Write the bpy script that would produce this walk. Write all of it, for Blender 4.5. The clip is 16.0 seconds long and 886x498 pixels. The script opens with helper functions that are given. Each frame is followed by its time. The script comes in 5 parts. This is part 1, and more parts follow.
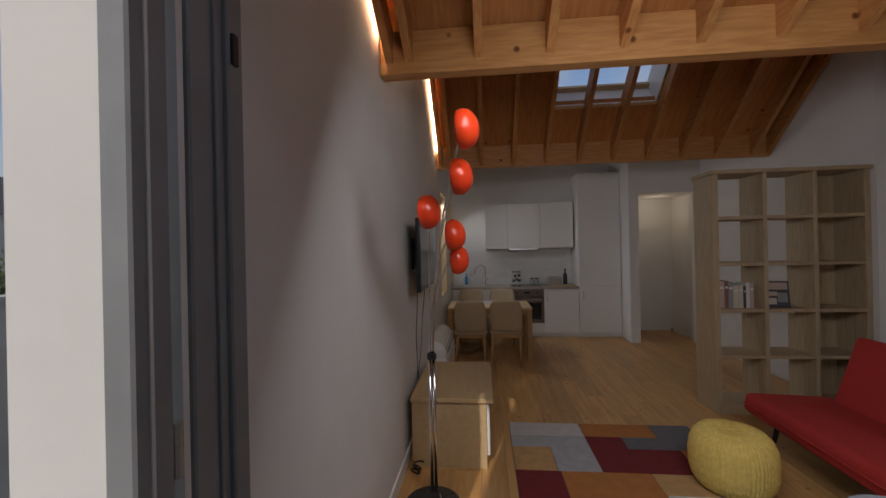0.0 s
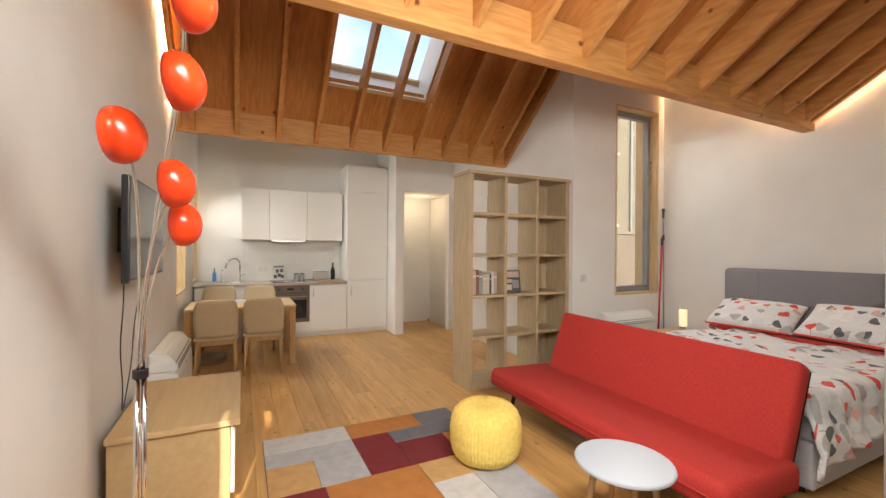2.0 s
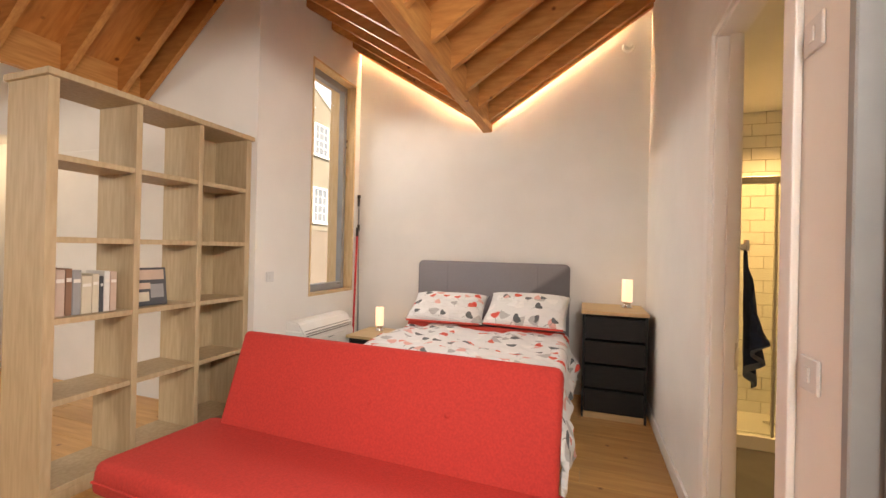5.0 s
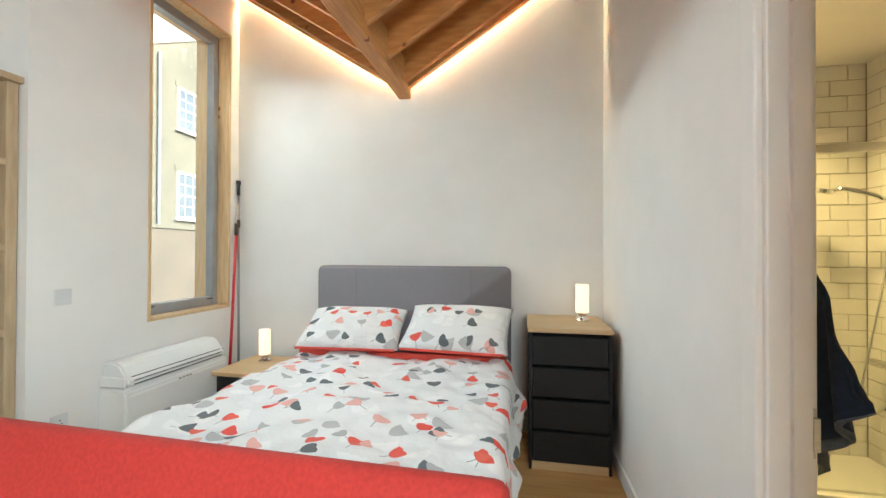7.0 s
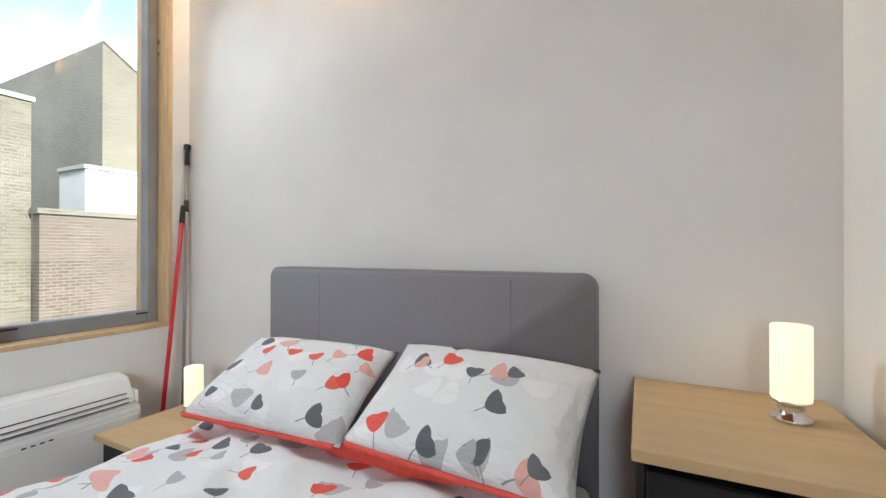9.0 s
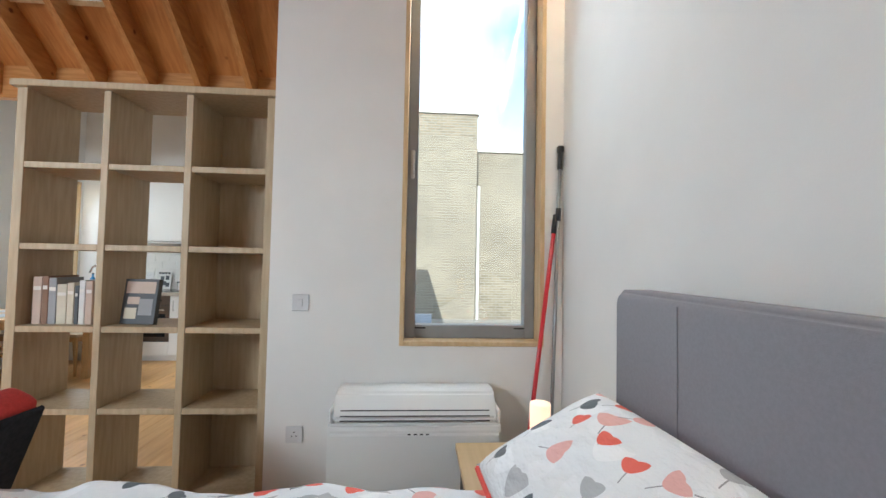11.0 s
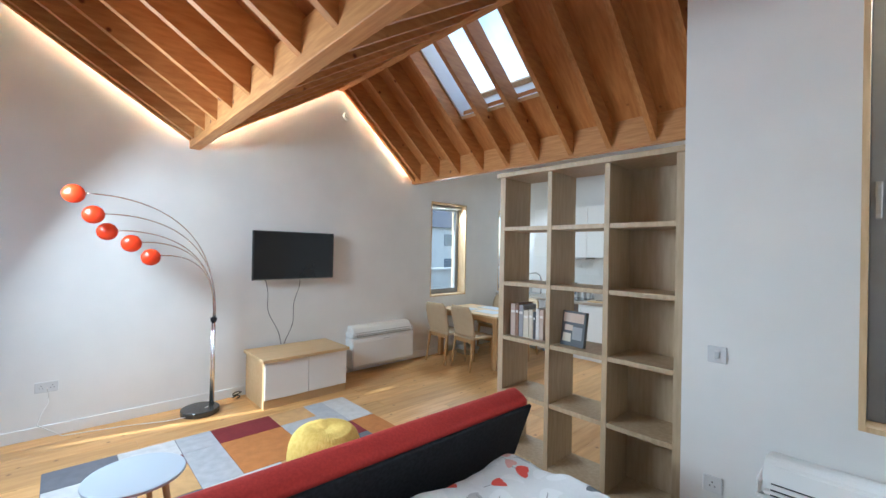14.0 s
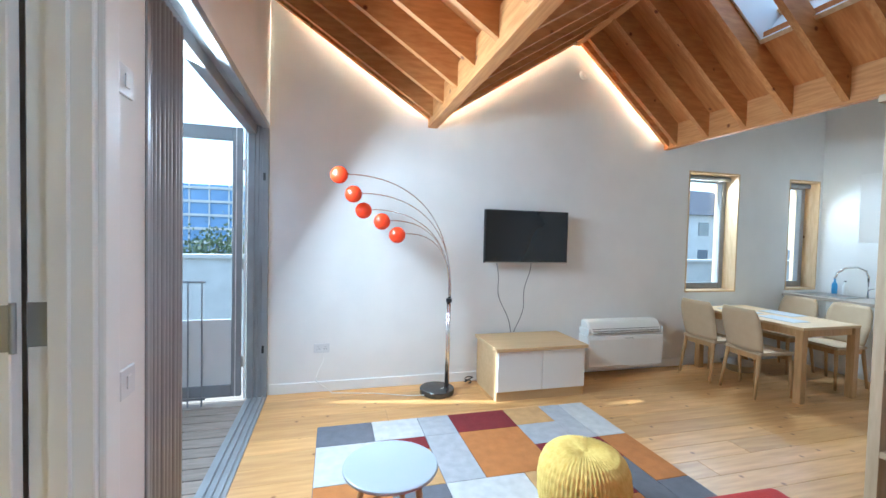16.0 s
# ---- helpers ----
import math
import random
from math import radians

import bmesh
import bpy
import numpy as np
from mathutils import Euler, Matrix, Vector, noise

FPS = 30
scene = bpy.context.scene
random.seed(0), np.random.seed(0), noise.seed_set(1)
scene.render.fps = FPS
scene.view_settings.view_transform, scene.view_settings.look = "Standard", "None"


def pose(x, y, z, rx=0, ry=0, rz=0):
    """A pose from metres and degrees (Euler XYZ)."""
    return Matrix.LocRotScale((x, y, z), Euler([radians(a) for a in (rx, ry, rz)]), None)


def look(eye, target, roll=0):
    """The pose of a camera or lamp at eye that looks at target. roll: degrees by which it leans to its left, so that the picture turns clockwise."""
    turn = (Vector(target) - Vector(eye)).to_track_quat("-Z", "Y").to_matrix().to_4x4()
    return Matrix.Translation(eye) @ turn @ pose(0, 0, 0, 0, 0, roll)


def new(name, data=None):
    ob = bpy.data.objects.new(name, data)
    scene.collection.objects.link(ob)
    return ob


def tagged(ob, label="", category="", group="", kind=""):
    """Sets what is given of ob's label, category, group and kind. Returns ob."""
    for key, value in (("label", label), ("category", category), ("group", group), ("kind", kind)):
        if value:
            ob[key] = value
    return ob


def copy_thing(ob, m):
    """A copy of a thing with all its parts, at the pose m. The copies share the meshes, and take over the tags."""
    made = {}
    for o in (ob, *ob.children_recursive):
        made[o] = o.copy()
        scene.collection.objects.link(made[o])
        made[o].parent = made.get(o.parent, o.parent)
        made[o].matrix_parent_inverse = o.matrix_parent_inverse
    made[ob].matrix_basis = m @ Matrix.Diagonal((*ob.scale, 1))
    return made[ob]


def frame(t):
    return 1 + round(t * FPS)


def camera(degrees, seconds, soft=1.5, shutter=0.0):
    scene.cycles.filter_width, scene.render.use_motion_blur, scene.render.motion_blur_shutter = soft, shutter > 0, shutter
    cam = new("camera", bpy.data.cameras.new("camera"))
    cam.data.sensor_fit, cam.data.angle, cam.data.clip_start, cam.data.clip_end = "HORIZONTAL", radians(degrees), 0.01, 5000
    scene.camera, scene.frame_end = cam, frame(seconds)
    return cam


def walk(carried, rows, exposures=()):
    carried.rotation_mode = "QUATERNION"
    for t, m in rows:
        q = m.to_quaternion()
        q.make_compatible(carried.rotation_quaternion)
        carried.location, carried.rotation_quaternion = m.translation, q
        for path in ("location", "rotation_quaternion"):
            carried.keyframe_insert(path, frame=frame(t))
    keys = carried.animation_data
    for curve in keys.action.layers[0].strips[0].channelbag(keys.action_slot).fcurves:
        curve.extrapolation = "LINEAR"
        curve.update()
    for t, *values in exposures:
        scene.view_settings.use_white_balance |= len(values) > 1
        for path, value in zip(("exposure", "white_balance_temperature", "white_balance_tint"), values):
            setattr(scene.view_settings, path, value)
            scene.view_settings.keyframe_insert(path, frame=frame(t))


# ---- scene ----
cam = camera(94.8, 16.0, soft=1.5)
PATH = [
    (0, (0.609, -0.889, 1.601), (0.408, 1.101, 1.603), -1.2),
    (0.5, (0.668, -0.787, 1.576), (0.824, 1.207, 1.557), -0.4),
    (1, (0.667, -0.639, 1.498), (1.105, 1.312, 1.493), 0.1),
    (1.5, (0.607, -0.56, 1.452), (1.291, 1.319, 1.456), 0.4),
    (2, (0.657, -0.475, 1.475), (1.54, 1.32, 1.471), 0.4),
    (2.5, (0.672, -0.351, 1.48), (1.75, 1.334, 1.473), 0.3),
    (3, (0.733, -0.2, 1.428), (2.009, 1.34, 1.435), 0.5),
    (3.5, (0.849, 0.075, 1.472), (2.33, 1.418, 1.448), 0.5),
    (4, (1.018, 0.332, 1.48), (2.687, 1.433, 1.447), 0.8),
    (4.5, (1.253, 0.455, 1.372), (3.053, 1.326, 1.374), 0.5),
    (4.7, (1.329, 0.514, 1.396), (3.172, 1.29, 1.395), 0.9),
    (6.8, (2.342, 0.612, 1.394), (4.303, 1.001, 1.425), 0.2),
    (7, (2.449, 0.605, 1.388), (4.413, 0.985, 1.404), 0.2),
    (7.5, (2.851, 0.454, 1.362), (4.79, 0.946, 1.381), 0.7),
    (8, (3.214, 0.477, 1.404), (5.129, 1.053, 1.373), 0.1),
    (8.2, (3.382, 0.475, 1.396), (5.283, 1.095, 1.364), 0.2),
    (10.3, (4.835, 0.798, 1.351), (5.977, 2.441, 1.379), 0.1),
    (10.5, (4.866, 0.829, 1.355), (5.778, 2.609, 1.373), 0.3),
    (11, (4.886, 0.885, 1.354), (5.014, 2.879, 1.425), 1.1),
    (11.5, (4.86, 0.792, 1.402), (4.246, 2.694, 1.48), 2.0),
    (12, (4.841, 0.604, 1.493), (3.758, 2.285, 1.536), 1.7),
    (12.5, (4.872, 0.553, 1.568), (3.563, 2.066, 1.594), 1.4),
    (13, (4.882, 0.541, 1.593), (3.508, 1.993, 1.618), 1.2),
    (13.5, (4.884, 0.542, 1.636), (3.484, 1.971, 1.652), 1.1),
    (14, (4.848, 0.559, 1.654), (3.39, 1.929, 1.663), 1.1),
    (14.5, (4.754, 0.55, 1.628), (3.198, 1.807, 1.635), 1.2),
    (15, (4.604, 0.548, 1.609), (2.925, 1.636, 1.604), 1.3),
    (15.5, (4.367, 0.567, 1.591), (2.554, 1.41, 1.565), 1.2),
    (16, (4.119, 0.585, 1.551), (2.19, 1.107, 1.487), 1.4),
]
EXPOSURES = [(0.0, -0.5, 6500, 14), (0.5, 0.97, 8000, 19), (1.0, 1.38, 7500, 13), (1.5, 1.55, 7400, 10), (3.0, 1.68, 7800, 13), (4.0, 1.86, 8150, 16), (4.7, 1.93, 8150, 16), (6.8, 2.15, 6300, -4), (8.2, 2.03, 5950, 1),
             (10.5, 1.84, 6000, 2), (11.5, 1.86, 5600, 1), (13.0, 1.8, 5400, 0), (16.0, 2.05, 4950, -4)]
walk(cam, [(t, look(eye, target, roll)) for t, eye, target, roll in PATH], EXPOSURES)

# ---- world, sun, large lights ----
world = bpy.data.worlds.new("sky_world")
scene.world = world
world.use_nodes = True
_wn = world.node_tree.nodes
_wl = world.node_tree.links
_sky = _wn.new("ShaderNodeTexSky")
_sky.sky_type = "NISHITA"
_sky.sun_disc = False
SUN_EL, SUN_DIR = 33.0, (0.205, 0.979)
_sky.sun_elevation = radians(SUN_EL)
_sky.sun_rotation = math.atan2(-SUN_DIR[0], -SUN_DIR[1])
# thin broken cloud all over the sky
_tc = _wn.new("ShaderNodeTexCoord")
_cn = _wn.new("ShaderNodeTexNoise")
_cn.inputs["Scale"].default_value, _cn.inputs["Detail"].default_value = 3.2, 7.0
_cr = _wn.new("ShaderNodeValToRGB")
_cr.color_ramp.elements[0].position, _cr.color_ramp.elements[1].position = 0.40, 0.62
_cm = _wn.new("ShaderNodeMix")
_cm.data_type = "RGBA"
_wl.new(_tc.outputs["Generated"], _cn.inputs["Vector"])
_wl.new(_cn.outputs["Fac"], _cr.inputs["Fac"])
_wl.new(_cr.outputs["Color"], _cm.inputs["Factor"])
_wl.new(_sky.outputs["Color"], _cm.inputs["A"])
_cm.inputs["B"].default_value = (3.6, 3.85, 4.3, 1)
_wl.new(_cm.outputs["Result"], _wn["Background"].inputs["Color"])
_wn["Background"].inputs["Strength"].default_value = 0.15

sun = new("sun", bpy.data.lights.new("sun", "SUN"))
sun.data.energy, sun.data.angle, sun.data.color = 2.4, radians(0.5), (1.0, 0.94, 0.85)
sun.matrix_world = look((0, 0, 10), (SUN_DIR[0], SUN_DIR[1], 10 - math.tan(radians(SUN_EL))))


def area(name, eye, target, w, h, power, color=(1, 1, 1), spread=180):
    d = bpy.data.lights.new(name, "AREA")
    d.shape, d.size, d.size_y, d.energy, d.color, d.spread = "RECTANGLE", w, h, power, color, radians(spread)
    ob = new(name, d)
    ob.matrix_world = look(eye, target)
    return ob


# sky light standing in the heads of the real openings
DAY = (0.93, 0.96, 1.0)
area("daylight_patio", (1.40, -0.10, 2.26), (2.85, 2.6, 0.6), 1.75, 0.42, 30, DAY, 174)
area("daylight_window_tall", (5.19, 3.30, 3.05), (3.8, 0.6, 0.6), 0.60, 0.32, 5.3, DAY, 115)
area("daylight_window_dining", (-0.15, 5.26, 2.33), (2.6, 5.2, 0.6), 0.60, 0.12, 11, (0.92, 0.96, 1.0), 140)
area("daylight_window_sink", (-0.15, 6.72, 2.31), (2.6, 5.6, 0.4), 0.34, 0.12, 4.2, (0.92, 0.96, 1.0), 130)


# ---- materials ----
def mat(name, base, rough=0.5, base2=None, scale=8.0, stretch=(1, 1, 1), bump=0.0, bump_scale=60.0, metal=0.0,
        random_mix=0.0, island=False, detail=6.0, spec=0.5, ramp=(0.35, 0.65), coords="Object"):
    m = bpy.data.materials.new(name)
    m.use_nodes = True
    n, l = m.node_tree.nodes, m.node_tree.links
    p = n["Principled BSDF"]
    p.inputs["Roughness"].default_value = rough
    p.inputs["Metallic"].default_value = metal
    p.inputs["Specular IOR Level"].default_value = spec
    base2 = base2 or tuple(c * 0.88 for c in base)
    tc = n.new("ShaderNodeTexCoord")
    mp = n.new("ShaderNodeMapping")
    mp.inputs["Scale"].default_value = stretch
    l.new(tc.outputs[coords], mp.inputs["Vector"])
    vec = mp.outputs["Vector"]
    if random_mix:
        info = n.new("ShaderNodeNewGeometry" if island else "ShaderNodeObjectInfo")
        rnd = info.outputs["Random Per Island" if island else "Random"]
        off = n.new("ShaderNodeVectorMath")
        off.operation = "MULTIPLY_ADD"
        off.inputs[1].default_value = (37.0, 23.0, 11.0)
        l.new(rnd, off.inputs[0])
        l.new(vec, off.inputs[2])
        vec = off.outputs[0]
    nz = n.new("ShaderNodeTexNoise")
    nz.inputs["Scale"].default_value, nz.inputs["Detail"].default_value = scale, detail
    l.new(vec, nz.inputs["Vector"])
    cr = n.new("ShaderNodeValToRGB")
    cr.color_ramp.elements[0].position, cr.color_ramp.elements[1].position = ramp
    cr.color_ramp.elements[0].color = (*base2, 1)
    cr.color_ramp.elements[1].color = (*base, 1)
    l.new(nz.outputs["Fac"], cr.inputs["Fac"])
    col = cr.outputs["Color"]
    # broad soft unevenness
    big = n.new("ShaderNodeTexNoise")
    big.inputs["Scale"].default_value = 0.9
    l.new(tc.outputs["Object"], big.inputs["Vector"])
    hs = n.new("ShaderNodeHueSaturation")
    mr = n.new("ShaderNodeMapRange")
    mr.inputs["To Min"].default_value, mr.inputs["To Max"].default_value = 0.94, 1.06
    l.new(big.outputs["Fac"], mr.inputs["Value"])
    val = mr.outputs["Result"]
    if random_mix:
        mr2 = n.new("ShaderNodeMapRange")
        mr2.inputs["To Min"].default_value, mr2.inputs["To Max"].default_value = 1 - random_mix, 1 + random_mix
        l.new(rnd, mr2.inputs["Value"])
        mu = n.new("ShaderNodeMath")
        mu.operation = "MULTIPLY"
        l.new(val, mu.inputs[0])
        l.new(mr2.outputs["Result"], mu.inputs[1])
        val = mu.outputs[0]
    l.new(val, hs.inputs["Value"])
    l.new(col, hs.inputs["Color"])
    l.new(hs.outputs["Color"], p.inputs["Base Color"])
    if bump:
        bn = n.new("ShaderNodeTexNoise")
        bn.inputs["Scale"].default_value = bump_scale
        l.new(vec, bn.inputs["Vector"])
        bp = n.new("ShaderNodeBump")
        bp.inputs["Strength"].default_value, bp.inputs["Distance"].default_value = bump, 0.004
        l.new(bn.outputs["Fac"], bp.inputs["Height"])
        l.new(bp.outputs["Normal"], p.inputs["Normal"])
    return m


def glow(name, color, strength):
    m = bpy.data.materials.new(name)
    m.use_nodes = True
    p = m.node_tree.nodes["Principled BSDF"]
    p.inputs["Base Color"].default_value = (*color, 1)
    p.inputs["Emission Color"].default_value = (*color, 1)
    p.inputs["Emission Strength"].default_value = strength
    return m


def glass(name, tint=(1, 1, 1), rough=0.0):
    m = bpy.data.materials.new(name)
    m.use_nodes = True
    n, l = m.node_tree.nodes, m.node_tree.links
    n.remove(n["Principled BSDF"])
    tr, gl, mx = (n.new(k) for k in ("ShaderNodeBsdfTransparent", "ShaderNodeBsdfGlossy", "ShaderNodeMixShader"))
    tr.inputs["Color"].default_value = (*tint, 1)
    gl.inputs["Roughness"].default_value = rough
    mx.inputs[0].default_value = 0.035
    l.new(tr.outputs[0], mx.inputs[1])
    l.new(gl.outputs[0], mx.inputs[2])
    l.new(mx.outputs[0], n["Material Output"].inputs["Surface"])
    return m


def pine(name, a, b, stretch, rough=0.55, random_mix=0.12):
    """Softwood: fine grain along one axis, darker knots."""
    m = mat(name, a, rough, b, 5.0, stretch, 0.15, 30.0, random_mix=random_mix, island=True)
    n, l = m.node_tree.nodes, m.node_tree.links
    tc = next(x for x in n if x.bl_idname == "ShaderNodeTexCoord")
    vo = n.new("ShaderNodeTexVoronoi")
    vo.inputs["Scale"].default_value = 4.2
    l.new(tc.outputs["Object"], vo.inputs["Vector"])
    cr = n.new("ShaderNodeValToRGB")
    cr.color_ramp.elements[0].position, cr.color_ramp.elements[1].position = 0.045, 0.10
    cr.color_ramp.elements[0].color, cr.color_ramp.elements[1].color = (0.28, 0.16, 0.10, 1), (1, 1, 1, 1)
    l.new(vo.outputs["Distance"], cr.inputs["Fac"])
    mx = n.new("ShaderNodeMix")
    mx.data_type, mx.blend_type = "RGBA", "MULTIPLY"
    mx.inputs["Factor"].default_value = 1.0
    hs = next(x for x in n if x.bl_idname == "ShaderNodeHueSaturation")
    l.new(hs.outputs["Color"], mx.inputs["A"])
    l.new(cr.outputs["Color"], mx.inputs["B"])
    l.new(mx.outputs["Result"], n["Principled BSDF"].inputs["Base Color"])
    return m


M_WALL = mat("wall_paint", (0.80, 0.785, 0.76), 0.85, (0.77, 0.755, 0.73), 3.0, bump=0.06, bump_scale=140)
M_TRIM = mat("trim_paint", (0.80, 0.79, 0.77), 0.45, (0.77, 0.76, 0.74), 4.0)
M_RAFTER = pine("rafter_pine", (0.58, 0.275, 0.088), (0.46, 0.19, 0.055), (14, 1.2, 6))
M_BEAM = pine("beam_pine", (0.62, 0.31, 0.105), (0.50, 0.22, 0.065), (1.0, 12, 10))
M_DECK = pine("deck_boards", (0.54, 0.225, 0.064), (0.43, 0.16, 0.042), (8, 1.0, 1))
M_LINING = pine("window_lining_wood", (0.68, 0.50, 0.29), (0.58, 0.40, 0.21), (8, 8, 1), random_mix=0.05)
M_OAK = mat("oak_plank", (0.65, 0.38, 0.145), 0.36, (0.53, 0.285, 0.098), 3.0, (9, 0.8, 1), 0.05, 30, random_mix=0.11)


def add_knots(m):
    """Sparse small dark knots, different on every board."""
    n, l = m.node_tree.nodes, m.node_tree.links
    tc = next(x for x in n if x.bl_idname == "ShaderNodeTexCoord")
    rn = next(x for x in n if x.bl_idname == "ShaderNodeObjectInfo")
    off = n.new("ShaderNodeVectorMath")
    off.operation = "MULTIPLY_ADD"
    off.inputs[1].default_value = (53.0, 71.0, 0.0)
    l.new(rn.outputs["Random"], off.inputs[0])
    l.new(tc.outputs["Object"], off.inputs[2])
    vo = n.new("ShaderNodeTexVoronoi")
    vo.voronoi_dimensions = "2D"
    vo.inputs["Scale"].default_value = 2.3
    l.new(off.outputs[0], vo.inputs["Vector"])
    cr = n.new("ShaderNodeValToRGB")
    cr.color_ramp.elements[0].position, cr.color_ramp.elements[1].position = 0.012, 0.045
    cr.color_ramp.elements[0].color, cr.color_ramp.elements[1].color = (0.42, 0.33, 0.27, 1), (1, 1, 1, 1)
    l.new(vo.outputs["Distance"], cr.inputs["Fac"])
    mx = n.new("ShaderNodeMix")
    mx.data_type, mx.blend_type = "RGBA", "MULTIPLY"
    mx.inputs["Factor"].default_value = 1.0
    hs = next(x for x in n if x.bl_idname == "ShaderNodeHueSaturation")
    l.new(hs.outputs["Color"], mx.inputs["A"])
    l.new(cr.outputs["Color"], mx.inputs["B"])
    l.new(mx.outputs["Result"], n["Principled BSDF"].inputs["Base Color"])


add_knots(M_OAK)
M_CASE = mat("bookcase_oak", (0.50, 0.385, 0.245), 0.5, (0.42, 0.315, 0.19), 6.0, (7, 7, 0.8), 0.08, 40, random_mix=0.03)
M_STAND = mat("stand_oak", (0.58, 0.415, 0.225), 0.45, (0.53, 0.37, 0.19), 3.0, (9, 0.7, 9), 0.04, 40, detail=3.0)
M_CHAIRWOOD = mat("chair_beech", (0.46, 0.275, 0.115), 0.45, (0.37, 0.21, 0.08), 6.0, (7, 7, 0.9), 0.06, 40)
M_SEATSHELL = mat("chair_cover", (0.50, 0.385, 0.245), 0.75, (0.48, 0.365, 0.23), 12, bump=0.1, bump_scale=300)
M_WHITEGLOSS = mat("cabinet_white", (0.82, 0.81, 0.78), 0.30, (0.80, 0.79, 0.76), 2.0)
M_PLASTIC = mat("appliance_white_plastic", (0.80, 0.80, 0.78), 0.4, (0.77, 0.77, 0.75), 3.0)
M_STEEL = mat("brushed_steel", (0.62, 0.61, 0.59), 0.28, (0.52, 0.51, 0.49), 20, (1, 1, 12), metal=1.0)
M_CHROME = mat("chrome", (0.82, 0.82, 0.82), 0.08, (0.78, 0.78, 0.78), 4, metal=1.0)
M_ALU = mat("grey_aluminium", (0.29, 0.295, 0.30), 0.4, (0.25, 0.255, 0.26), 6.0)
M_BLACK = mat("black_plastic", (0.012, 0.012, 0.013), 0.35, (0.018, 0.018, 0.02), 6.0)
M_SCREEN = mat("tv_screen", (0.012, 0.014, 0.017), 0.14, (0.012, 0.014, 0.016), 1.0)
M_STONE = mat("polished_black_marble", (0.02, 0.02, 0.02), 0.2, (0.05, 0.05, 0.05), 12, ramp=(0.3, 0.75))
M_RED = mat("red_wool", (0.50, 0.034, 0.026), 0.85, (0.41, 0.026, 0.020), 90, bump=0.25, bump_scale=420)
M_BLACKCLOTH = mat("black_backing_cloth", (0.006, 0.006, 0.008), 0.95, (0.016, 0.016, 0.02), 60, bump=0.1, bump_scale=300)
M_GREYFELT = mat("grey_upholstery", (0.225, 0.21, 0.23), 0.9, (0.21, 0.196, 0.214), 120, bump=0.1, bump_scale=420)
M_BEDBASE = mat("pale_grey_valance", (0.55, 0.55, 0.57), 0.85, (0.49, 0.49, 0.51), 60, bump=0.1, bump_scale=300)
M_YELLOW = mat("yellow_knit", (0.87, 0.65, 0.19), 0.9, (0.78, 0.55, 0.13), 40, bump=0.25, bump_scale=200)
M_SHADE = mat("orange_red_glass", (0.78, 0.055, 0.012), 0.25, (0.70, 0.045, 0.01), 3.0)
M_WORKTOP = mat("worktop_oak_grey", (0.44, 0.38, 0.31), 0.4, (0.36, 0.30, 0.24), 8, (1, 9, 1))
M_CHESTBLACK = mat("black_stained_drawer", (0.012, 0.012, 0.013), 0.5, (0.009, 0.009, 0.010), 10, (1, 1, 8), spec=0.3)
M_TABLEGREY = mat("pale_grey_lacquer", (0.40, 0.44, 0.49), 0.35, (0.38, 0.42, 0.47), 2)
M_TILEWHITE = mat("white_glazed_tile", (0.80, 0.79, 0.76), 0.15, (0.77, 0.76, 0.73), 3, random_mix=0.03)
M_GROUT = mat("tile_grout", (0.42, 0.38, 0.30), 0.9, (0.36, 0.32, 0.26), 30)
M_GLASS = glass("window_glass")
M_SHOWERGLASS = glass("shower_glass", (0.93, 0.95, 0.92))
M_LEDS = glow("led_strip", (1.0, 0.82, 0.55), 21.0)
M_LAMPGLOW = glow("lamp_shade_lit", (1.0, 0.74, 0.50), 0.26)
M_NAVY = mat("navy_towel", (0.012, 0.028, 0.065), 0.95, (0.008, 0.018, 0.045), 60, bump=0.4, bump_scale=300)
M_PLATE = mat("switch_plastic", (0.68, 0.68, 0.68), 0.35, (0.65, 0.65, 0.65), 5)
M_OVEN = mat("dark_oven_steel", (0.20, 0.165, 0.14), 0.32, (0.16, 0.13, 0.11), 20, (12, 1, 1), metal=0.85)
M_PAPER = mat("paper", (0.74, 0.71, 0.66), 0.8, (0.68, 0.65, 0.60), 20)
M_REDPOLE = mat("red_enamel_pole", (0.55, 0.02, 0.03), 0.3, (0.48, 0.016, 0.025), 5)
M_GREYPOLE = mat("grey_metal_pole", (0.35, 0.36, 0.37), 0.35, (0.30, 0.31, 0.32), 5, metal=0.6)


# ---- mesh tools ----
def box(bm, x0, x1, y0, y1, z0, z1, bev=0.0, seg=1):
    r = bmesh.ops.create_cube(bm, size=1.0)
    vs = r["verts"]
    for v in vs:
        v.co = Vector((x0 + (v.co.x + 0.5) * (x1 - x0), y0 + (v.co.y + 0.5) * (y1 - y0), z0 + (v.co.z + 0.5) * (z1 - z0)))
    if bev:
        es = list({e for v in vs for e in v.link_edges})
        bmesh.ops.bevel(bm, geom=es, offset=bev, segments=seg, profile=0.6, affect="EDGES")
    return bm


def cyl(bm, a, b, r0, r1=None, n=20):
    a, b = Vector(a), Vector(b)
    d = b - a
    q = d.to_track_quat("Z", "Y").to_matrix().to_4x4()
    bmesh.ops.create_cone(bm, cap_ends=True, segments=n, radius1=r0, radius2=r0 if r1 is None else r1, depth=d.length,
                          matrix=Matrix.Translation((a + b) / 2) @ q)
    return bm


